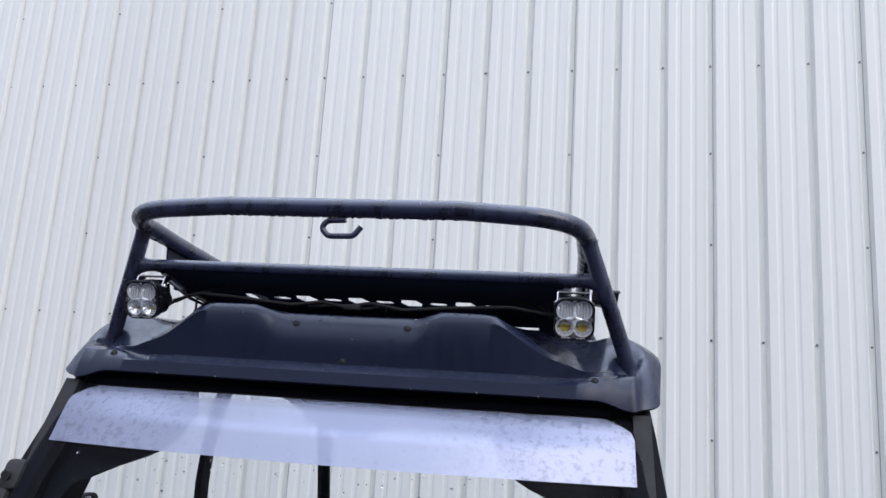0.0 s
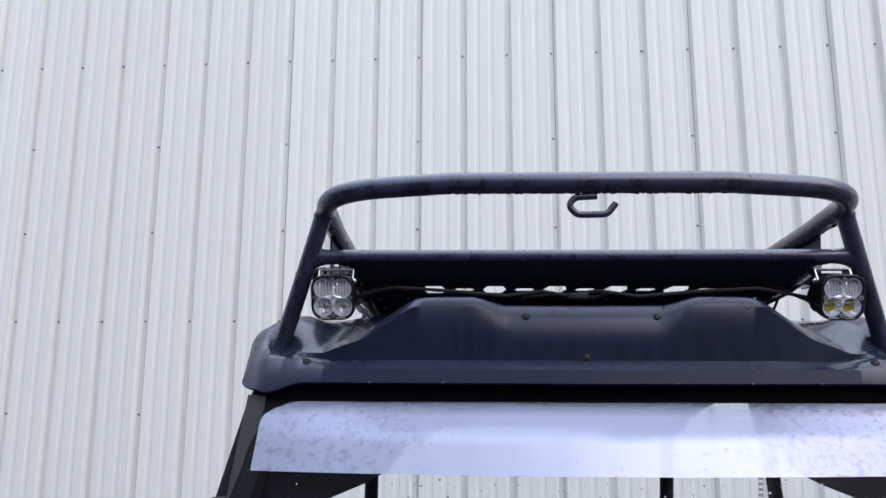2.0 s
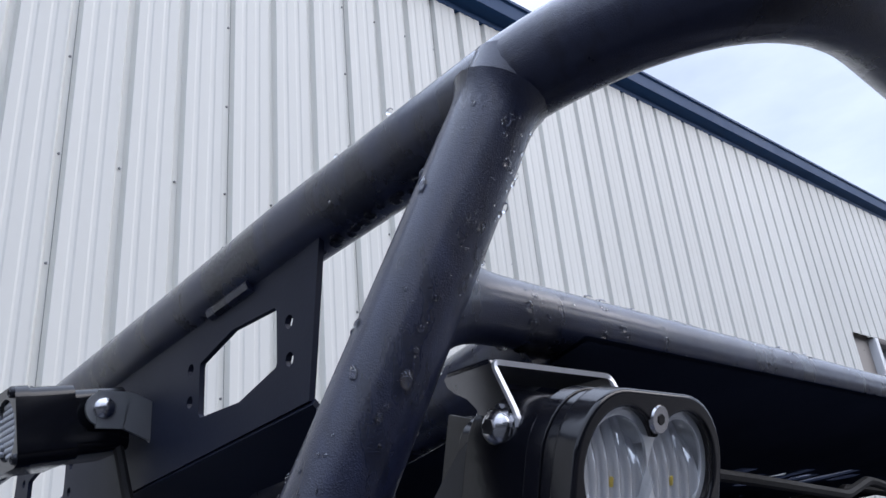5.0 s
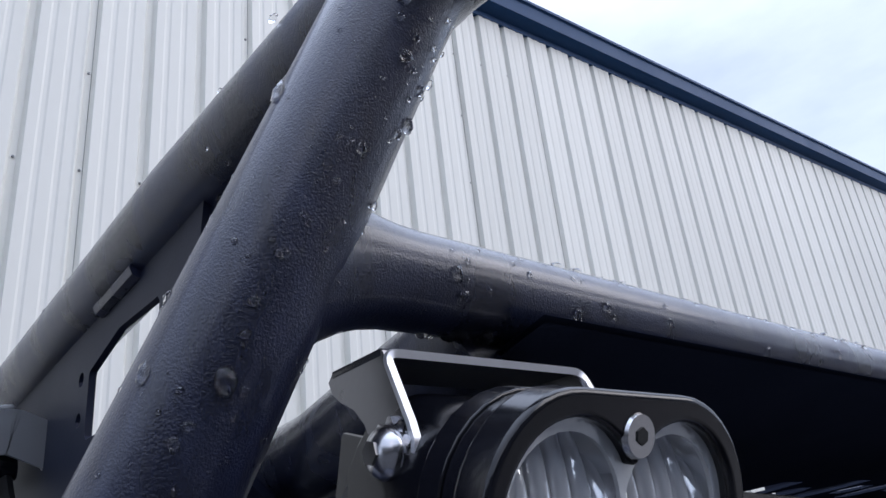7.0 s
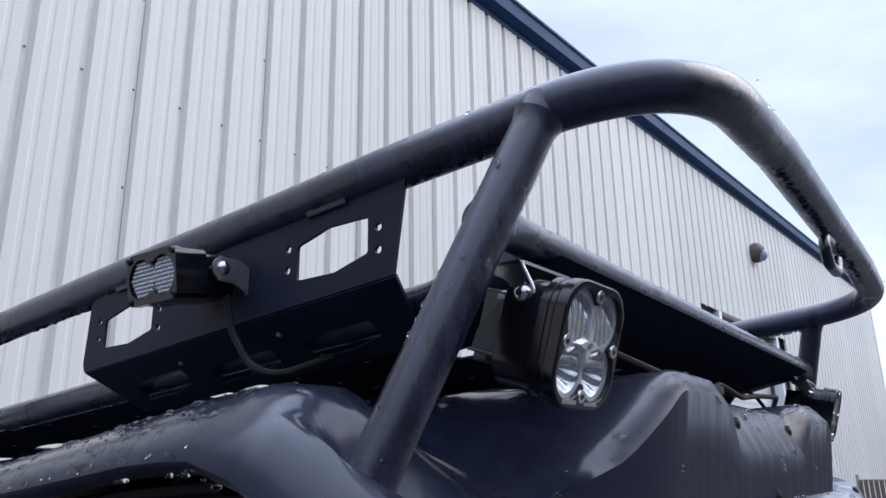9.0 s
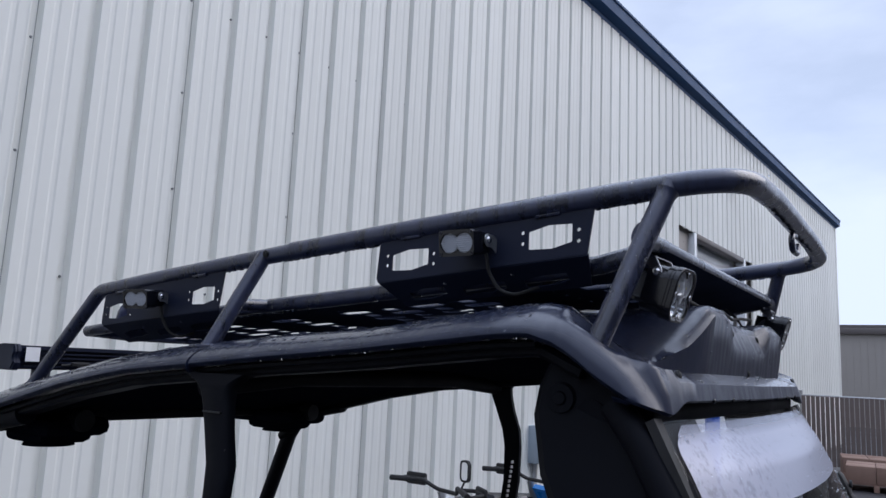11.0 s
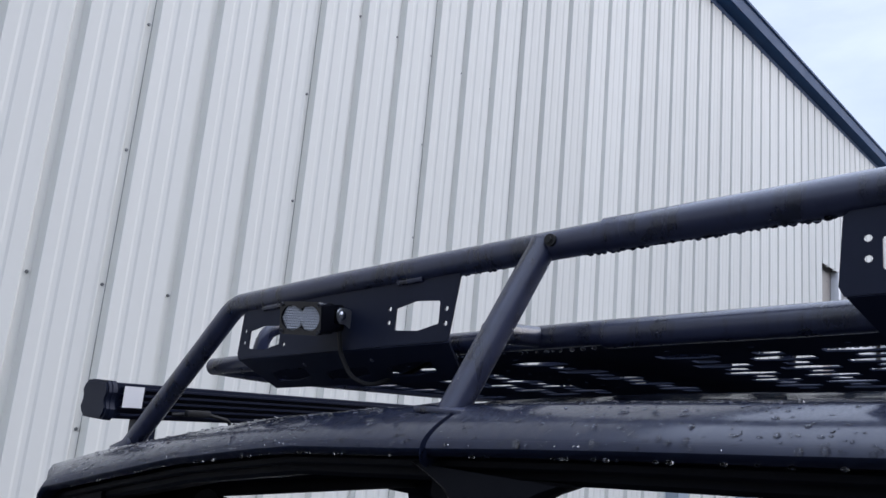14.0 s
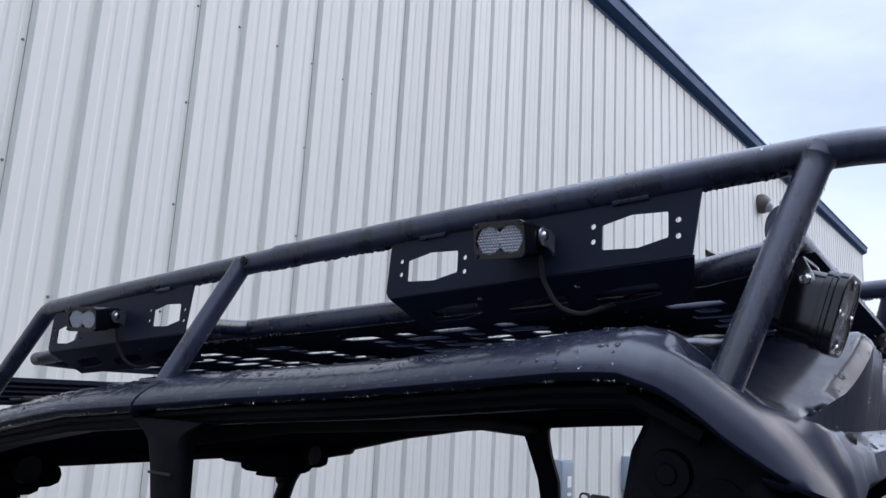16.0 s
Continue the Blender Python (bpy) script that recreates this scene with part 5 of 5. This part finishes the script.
def light_bar():
    b = thing("light_bar", "long black finned light bar across the roof's rear", "light bar", pose(CX, 1.646, 1.906))
    bm = B()
    L = 0.936
    sheet(bm, [(-0.035, -0.030), (0.030, -0.030), (0.042, -0.018), (0.042, 0.018), (0.030, 0.030), (-0.035, 0.030)], [], L, Matrix(((0, 0, 1, -L / 2), (1, 0, 0, 0), (0, 1, 0, 0), (0, 0, 0, 1))))
    part("housing", bm, PLATE, b)
    for i in range(5):
        bm = B()
        box(bm, (0, -0.041, -0.022 + i * 0.011), (L - 0.02, 0.012, 0.0035))
        part("cooling_fin", bm, PLATE, b)
    for s in (-1, 1):
        bm = B()
        for wide, thick, inset in ((1.0, 0.008, 0.0), (0.96, 0.006, 0.008), (0.86, 0.003, 0.014)):
            sheet(bm, [(u * wide, v * wide) for u, v in ((-0.044, -0.024), (-0.036, -0.033), (0.034, -0.033), (0.046, -0.024), (0.050, -0.016), (0.045, -0.005), (0.045, 0.005), (0.050, 0.016), (0.046, 0.024), (0.034, 0.033), (-0.036, 0.033), (-0.044, 0.024), (-0.046, 0.014), (-0.041, 0.005), (-0.041, -0.005), (-0.046, -0.014))], [], thick, Matrix(((0, 0, s, s * (L / 2 + inset)), (1, 0, 0, 0), (0, 1, 0, 0), (0, 0, 0, 1))))
        part("end_cap", bm, PLATE, b)
        bm = B()
        box(bm, (s * (L / 2 - 0.075), -0.01, -0.052), (0.03, 0.05, 0.06), 0.006)
        part("mount", bm, PLATE, b)
    bm = B()
    box(bm, (-L / 2 + 0.028, -0.049, 0.008), (0.036, 0.0012, 0.036))
    part("sticker", bm, LABELW, b, "blank white sticker")
    bm = B()
    box(bm, (0, 0.043, 0), (L - 0.05, 0.003, 0.034))
    part("lens", bm, CHROME, b)
    bm = B()
    tube(bm, fillet([(-0.36, -0.046, -0.018), (-0.30, -0.06, -0.014), (-0.25, -0.062, -0.024), (-0.235, -0.06, -0.045), (-0.255, -0.06, -0.085)], 0.015), 0.0035, 8)
    box(bm, (-0.315, -0.058, -0.014), (0.05, 0.014, 0.012), 0.004)
    part("cable", bm, RUBBER, b)


light_bar()


def wiring():
    """Loom that joins the front lights, slack over the roof's hump, and the light bar's lead."""
    w = thing("cable", "thin black wiring loom lying slack over the roof's hump", "cable")
    bm = B()
    tube(bm, fillet([(CX - 0.405, 0.05, 2.052), (CX - 0.33, 0.02, 2.066), (CX - 0.24, 0.02, 2.060), (CX - 0.13, 0.015, 2.050), (CX - 0.07, 0.02, 2.059), (CX - 0.02, 0.015, 2.050), (CX + 0.03, 0.02, 2.060), (CX + 0.10, 0.015, 2.049), (CX + 0.20, 0.02, 2.058), (CX + 0.31, 0.02, 2.064), (CX + 0.405, 0.05, 2.052)], 0.05), 0.0032, 8)
    part("lead", bm, RUBBER, w)
    bm = B()
    tube(bm, fillet([(CX - 0.10, 0.03, 2.049), (CX - 0.03, 0.05, 2.058), (CX + 0.02, 0.02, 2.047), (CX + 0.06, 0.04, 2.060), (CX + 0.04, 0.12, 2.055)], 0.03), 0.0028, 8)
    part("branch_lead", bm, RUBBER, w)
    bm = B()
    box(bm, (CX - 0.005, 0.017, 2.050), (0.036, 0.014, 0.011), 0.003)
    part("plug", bm, RUBBER, w)


wiring()


# ---- rain ----
def drops(name, host, places, label, water=None):
    """Beads of water, joined: (place, normal, size, stretch down)."""
    base = B()
    bmesh.ops.create_icosphere(base, subdivisions=1, radius=1)
    bv = [v.co.copy() for v in base.verts]
    bf = [[v.index for v in f.verts] for f in base.faces]
    base.free()
    vs, fs = [], []
    for p, nrm, r, st in places:
        q = Vector(nrm).to_track_quat('Z', 'Y').to_matrix()
        k = len(vs)
        j = random.uniform(0.75, 1.3)
        for c in bv:
            d = q @ Vector((c.x * r * j, c.y * r / j, c.z * r * 0.55))
            d.z *= st
            vs.append(Vector(p) + d)
        fs += [[a + k for a in f] for f in bf]
    me = bpy.data.meshes.new(name)
    me.from_pydata([tuple(v) for v in vs], [], fs)
    me.update()
    shade(me, 180)
    me.materials.append(water or WATER)
    ob = new(name, me)
    ob.parent = host
    tagged(ob, label, kind="stuff")


rng = random.Random(7)
pl, hang = [], []


def under(a, b, r, n, big=0.0036):
    """Drops hanging in a row below a tube from a to b."""
    a, b = Vector(a), Vector(b)
    for i in range(n):
        p = a.lerp(b, (i + rng.uniform(0.1, 0.9)) / n)
        s = rng.uniform(0.45, 1) * big
        hang.append((p + Vector((rng.uniform(-.002, .002), rng.uniform(-.002, .002), -r + s * 0.05)), (0, 0, -1), s, 1.35))


def around(a, b, r, n, lo=0.0012, hi=0.0032):
    a, b = Vector(a), Vector(b)
    t = (b - a).normalized()
    for i in range(n):
        v = Vector((rng.gauss(0, 1), rng.gauss(0, 1), rng.gauss(0, 1)))
        v = (v - t * v.dot(t)).normalized()
        pl.append((a.lerp(b, rng.random()) + v * r, v, lo + (hi - lo) * rng.random() ** 3, 1.1))


for s in (-1, 1):
    under((CX + s * RX, 0.0, rail_z(0.0)), (CX + s * RX, 0.72, rail_z(0.72)), R1, 120, 0.0042)
    under((CX + s * RX, 0.82, rail_z(0.82)), (CX + s * RX, 1.28, rail_z(1.28)), R1, 64, 0.0038)
    under((CX + s * 0.408, 0.12, low_z(0.12)), (CX + s * 0.408, 1.38, low_z(1.38)), R2, 100, 0.0034)
    around((CX + s * 0.5365, 0.0545, 1.957), (CX + s * 0.4545, -0.0165, 2.18), 0.0152, 150, 0.0006, 0.0021)
    around((CX + s * 0.5365, 0.0545, 1.957), (CX + s * 0.4545, -0.0165, 2.18), 0.0152, 14, 0.0018, 0.0034)
    around((CX + s * 0.536, 0.814, 1.95), (CX + s * 0.459, 0.775, 2.115), 0.0152, 60, 0.0007, 0.0016)
    around((CX + s * RX, 0.02, rail_z(0.02)), (CX + s * RX, 0.7, rail_z(0.7)), R1, 160, 0.0007, 0.0024)
under((CX - 0.37, -0.119, 2.2182), (CX + 0.37, -0.119, 2.2182), R1, 130, 0.0042)
under((CX - 0.43, 0.0095, 2.1185), (CX + 0.43, 0.0095, 2.1185), 0.0130, 130, 0.0036)
around((CX - 0.37, -0.119, 2.2182), (CX + 0.37, -0.119, 2.2182), R1, 120, 0.0008, 0.0024)
around((CX - 0.44, 0.0095, 2.1185), (CX + 0.44, 0.0095, 2.1185), 0.0130, 220, 0.0008, 0.0026)
for s in (-1, 1):
    around((CX + s * 0.533, 0.052, 1.965), (CX + s * 0.4545, -0.0165, 2.18), 0.0152, 260, 0.0004, 0.0011)
around((CX - 0.44, 0.0095, 2.1185), (CX + 0.44, 0.0095, 2.1185), 0.0130, 420, 0.0004, 0.0012)
drops("water_drops", rack, pl, "clear rain drops")
drops("hanging_drops", rack, hang, "dark-tinted rain drops hanging below the tubes", DRIP)
pl = []
for i in range(2600):
    y = rng.uniform(0.12, 1.50)
    x = rng.choice((-1, 1)) * (0.50 + 0.035 * rng.random() if rng.random() < 0.3 else 0.535 + 0.0645 * math.sin(1.57 * rng.random()))
    if abs(y - 0.793) < 0.010:
        continue
    z = roof_z(x, y)
    d = 0.002
    nx = -(roof_z(x + d, y) - roof_z(x - d, y)) / (2 * d)
    pl.append(((CX + x, y, z), (nx, 0.05, 1), 0.0010 + 0.0027 * rng.random() ** 2.5, 0.9))
for i in range(70):
    for s in (-1, 1):
        y = rng.uniform(0.1, 1.48)
        pl.append(((CX + s * 0.594, y, lerp_table(EDGE, y) - 0.007), (0, 0, -1), rng.uniform(0.0015, 0.003), 1.2))
for i in range(170):
    x = rng.uniform(-0.47, 0.47)
    pr = brow(x)
    k = rng.choice((3, 4, 5, 6, 7, 7, 8))
    (ya, za), (yb, zb) = pr[k], pr[k + 1]
    t = rng.random()
    pl.append(((CX + x, ya + (yb - ya) * t, za + (zb - za) * t), (0, -(zb - za), (yb - ya) + 0.001), 0.0012 + 0.003 * rng.random() ** 3, 1.15))
drops("water_drops", vehicle, pl, "clear rain drops")
pl = []
for i in range(200):
    x, z = rng.uniform(-0.5, 0.5), 1.70 + 0.15 * rng.random() ** 1.3
    pl.append(((CX + x, shield(x, z) - 0.0035, z), (0, -1, 0.5), 0.0008 + 0.0018 * rng.random() ** 3, 1.1))
drops("water_drops", vehicle, pl, "clear rain drops")


# ---- along the wall ----
def meter_box(u, z, w, h):
    m = BLD @ Matrix.Translation((u, -0.002, z))
    b = thing("electrical_box", "grey steel electrical disconnect box on the wall", "electrical box", m, "wall boxes")
    bm = B()
    box(bm, (0, -0.07, 0), (w, 0.14, h), 0.008)
    part("case", bm, GREYM, b)
    bm = B()
    box(bm, (0, -0.146, -0.005), (w * 0.92, 0.012, h * 0.92), 0.004)
    part("cover", bm, GREYM, b)
    bm = B()
    box(bm, (w * 0.16, -0.154, -h * 0.05), (w * 0.34, 0.002, h * 0.28))
    box(bm, (w * 0.16, -0.154, -h * 0.36), (w * 0.34, 0.002, h * 0.08))
    part("label", bm, LABELW, b, "white printed label")
    bm = B()
    box(bm, (w * 0.56, -0.09, h * 0.18), (0.03, 0.03, h * 0.30), 0.006)
    tube(bm, [(w * 0.54, -0.09, h * 0.2), (w * 0.72, -0.10, h * 0.46)], 0.011, 8)
    part("switch_lever", bm, GREYM, b)
    bm = B()
    tube(bm, fillet([(-w * 0.1, -0.06, -h / 2), (-w * 0.1, -0.06, -h / 2 - 0.12), (-w * 0.18, -0.05, -h / 2 - 0.22), (-w * 0.18, -0.05, -z)], 0.05), 0.024, 10)
    part("conduit", bm, GALV, b)


meter_box(5.74, 1.185, 0.24, 0.38)
meter_box(7.40, 1.165, 0.25, 0.38)
meter_box(9.07, 1.150, 0.25, 0.37)


def wall_lamp():
    b = thing("wall_lamp", "small dark dome wall lamp high on the wall", "wall lamp", BLD @ Matrix.Translation((13.5, 0, 5.82)))
    bm = B()
    disc(bm, (0, 0, 0), 0.11, 0.05, '-y', 20)
    part("base", bm, BROWNP, b)
    bm = B()
    dome(bm, (0, -0.10, 0.0), 0.19, '-y', 0.9, 20, 6)
    part("hood", bm, BROWNP, b)
    bm = B()
    dome(bm, (0, -0.18, -0.05), 0.13, '-y', 0.9, 18, 6)
    part("lens", bm, GREYM, b)


wall_lamp()


def bollard(u, v):
    m = BLD @ Matrix.Translation((u, v, 0))
    b = thing("bollard", "blue plastic-sleeved safety bollard before the overhead door", "bollard", m, "door bollards")
    bm = B()
    tube(bm, [(0, 0, 0), (0, 0, 1.41)], 0.115, 24, caps=False)
    dome(bm, (0, 0, 1.41), 0.115, 'z', 0.9, 24, 6)
    part("sleeve", bm, BLUEB, b)
    bm = B()
    tube(bm, [(0, 0, 0), (0, 0, 0.06)], 0.14, 24)
    part("base_ring", bm, GALV, b)


bollard(11.12, -0.30)
bollard(15.45, -0.30)


def motorcycle(x, y, rz, body, group):
    b = thing("motorcycle", "parked dual-sport motorcycle with %s plastics" % body, "motorcycle", pose(x, y, 0, 0, 0, rz), group)
    pl = BIKEB if body == "blue" else BIKEW
    for yy in (-0.70, 0.72):
        bm = B()
        tube(bm, [(0, yy + 0.29 * math.cos(a), 0.335 + 0.29 * math.sin(a)) for a in (2 * math.pi * i / 32 for i in range(32))], 0.045, 10, closed=True)
        w = part("wheel", bm, RUBBER, b)
        bm = B()
        tube(bm, [(0, yy + 0.235 * math.cos(a), 0.335 + 0.235 * math.sin(a)) for a in (2 * math.pi * i / 32 for i in range(32))], 0.016, 8, closed=True)
        for i in range(12):
            a = math.pi * 2 * i / 12
            tube(bm, [(0, yy, 0.335), (0, yy + 0.235 * math.cos(a), 0.335 + 0.235 * math.sin(a))], 0.003, 5)
        disc(bm, (-0.04, yy, 0.335), 0.05, 0.08, 'x', 16)
        part("rim", bm, GALV, w)
    bm = B()
    for s in (-1, 1):
        tube(bm, [(s * 0.09, -0.71, 0.335), (s * 0.09, -0.42, 1.14)], 0.026, 12)
    part("fork", bm, GALV, b)
    bm = B()
    box(bm, (0, 0.02, 0.52), (0.26, 0.5, 0.36), 0.06)
    part("engine", bm, GLOSS, b)
    bm = B()
    ribbon(bm, [(0, -0.36, 0.88), (0, -0.25, 0.93), (0, -0.05, 0.92), (0, 0.1, 0.87)], [0.12, 0.26, 0.28, 0.2], [0.16, 0.26, 0.24, 0.14], bev=0.7)
    part("tank", bm, BIKEW if body == "white" else GLOSS, b)
    for s in (-1, 1):
        bm = B()
        ribbon(bm, [(s * 0.15, -0.52, 0.76), (s * 0.19, -0.35, 0.84), (s * 0.17, -0.10, 0.88)], [0.04, 0.05, 0.03], [0.12, 0.26, 0.14], bev=0.6)
        part("shroud", bm, pl, b)
    bm = B()
    ribbon(bm, [(0, -0.02, 1.0), (0, 0.2, 0.95), (0, 0.5, 0.97), (0, 0.85, 1.02)], [0.16, 0.24, 0.26, 0.2], [0.08, 0.1, 0.1, 0.06], bev=0.7)
    part("seat", bm, SEATM, b)
    bm = B()
    ribbon(bm, [(0, -1.05, 0.80), (0, -0.8, 0.84), (0, -0.5, 0.82)], [0.1, 0.16, 0.16], [0.02, 0.03, 0.03], bev=0.5)
    part("front_fender", bm, pl, b)
    bm = B()
    ribbon(bm, [(0, 0.6, 0.92), (0, 0.95, 0.98), (0, 1.2, 1.0)], [0.2, 0.18, 0.14], [0.04, 0.03, 0.02], bev=0.5)
    part("rear_fender", bm, pl, b)
    bm = B()
    ribbon(bm, [(0, -0.52, 0.94), (0, -0.50, 1.02), (0, -0.44, 1.10)], [0.2, 0.22, 0.16], [0.04, 0.05, 0.04], up=(0, 1, 0), bev=0.5)
    part("headlight_mask", bm, pl, b)
    bm = B()
    tube(bm, fillet([(-0.40, -0.24, 1.19), (-0.18, -0.34, 1.20), (-0.10, -0.40, 1.15), (0.10, -0.40, 1.15), (0.18, -0.34, 1.20), (0.40, -0.24, 1.19)], 0.05), 0.013, 12)
    bar = part("handlebar", bm, RUBBER, b)
    for s in (-1, 1):
        bm = B()
        tube(bm, [(s * 0.28, -0.295, 1.195), (s * 0.41, -0.236, 1.19)], 0.018, 12)
        part("grip", bm, RUBBER, bar)
        bm = B()
        tube(bm, fillet([(s * 0.40, -0.27, 1.18), (s * 0.41, -0.36, 1.19), (s * 0.26, -0.42, 1.19), (s * 0.20, -0.36, 1.19)], 0.04), 0.012, 8)
        box(bm, (s * 0.34, -0.40, 1.185), (0.16, 0.03, 0.08), 0.014, Matrix.Rotation(radians(s * 20), 4, 'Z'))
        part("hand_guard".replace("hand_", "bar_"), bm, RUBBER, bar)
        if s > 0:
            continue
        bm = B()
        tube(bm, fillet([(s * 0.24, -0.32, 1.20), (s * 0.25, -0.34, 1.25), (s * 0.26, -0.33, 1.27)], 0.03), 0.006, 8)
        ms = part("mirror_stalk", bm, RUBBER, bar)
        bm = B()
        sheet(bm, rrect(0.085, 0.13, 0.03, 5), [rrect(0.062, 0.105, 0.02, 5)], 0.02, Matrix(((1, 0, 0, s * 0.265), (0, 0, 1, -0.34), (0, 1, 0, 1.312), (0, 0, 0, 1))))
        part("mirror_rim", bm, RUBBER, ms)
        bm = B()
        sheet(bm, rrect(0.064, 0.107, 0.02, 5), [], 0.004, Matrix(((1, 0, 0, s * 0.265), (0, 0, 1, -0.326), (0, 1, 0, 1.312), (0, 0, 0, 1))))
        part("mirror_glass", bm, CHROME, ms)
    bm = B()
    tube(bm, [(-0.1, 0.1, 0.33), (-0.28, 0.14, 0.0)], 0.012, 8)
    part("side_stand", bm, GALV, b)


motorcycle(-1.80, 2.02, 70, "blue", "parked motorcycles")
motorcycle(2.33, 2.46, 70, "white", "parked motorcycles")
motorcycle(3.25, 2.28, 70, "blue", "parked motorcycles")
motorcycle(4.18, 2.13, 70, "blue", "parked motorcycles")


def pallet_stack(x, y, n, rz):
    p = thing("pallet_load", "shrink-wrapped brown cartons stacked on a pallet", "pallet", pose(x, y, 0, 0, 0, rz), "stacked pallets")
    for i in range(5):
        bm = B()
        box(bm, (-0.48 + i * 0.24, 0, 0.125), (0.1, 1.0, 0.02), 0.003)
        part("board", bm, CARD, p)
    bm = B()
    for a in (-0.45, 0, 0.45):
        box(bm, (0, a, 0.06), (1.1, 0.09, 0.12), 0.004)
    part("bearer", bm, CARD, p)
    for k in range(n):
        for i in range(2):
            for j in range(2):
                bm = B()
                box(bm, (-0.27 + 0.54 * i, -0.25 + 0.5 * j, 0.136 + 0.16 + 0.32 * k), (0.53 + rng.uniform(-.01, .01), 0.49, 0.315), 0.01)
                part("carton", bm, CARD, p)


pallet_stack(15.5, 0.75, 1, 4)
pallet_stack(16.4, -0.75, 1, -6)
pallet_stack(17.2, 1.0, 1, 8)


def folding_chair():
    """White plastic chair leaning over, its backrest frame upward."""
    b = thing("folding_chair", "white plastic folding chair leaning by the wrapped load", "chair", CHAIR_M)
    for s in (-1, 1):
        bm = B()
        ribbon(bm, [(s * 0.20, 0, 0.0), (s * 0.20, 0, 0.45), (s * 0.19, 0.02, 0.9)], 0.035, 0.05, up=(0, 1, 0), bev=0.5)
        part("side_rail", bm, BIKEW, b)
        bm = B()
        ribbon(bm, [(s * 0.17, 0.36, 0.0), (s * 0.17, 0.05, 0.46)], 0.03, 0.04, up=(0, 1, 0), bev=0.5)
        part("leg", bm, BIKEW, b)
    bm = B()
    box(bm, (0, 0.02, 0.86), (0.40, 0.03, 0.10), 0.012)
    part("top_rail", bm, BIKEW, b)
    bm = B()
    box(bm, (0, 0.01, 0.66), (0.38, 0.025, 0.06), 0.01)
    part("back_slat", bm, BIKEW, b)
    bm = B()
    box(bm, (0, 0.16, 0.44), (0.40, 0.36, 0.03), 0.012)
    part("seat", bm, BIKEW, b)


CHAIR_M = Matrix.Translation((14.3, 1.75, 0.10)) @ Matrix.Rotation(radians(-28), 4, 'X') @ Matrix.Rotation(radians(90), 4, 'Z')
folding_chair()
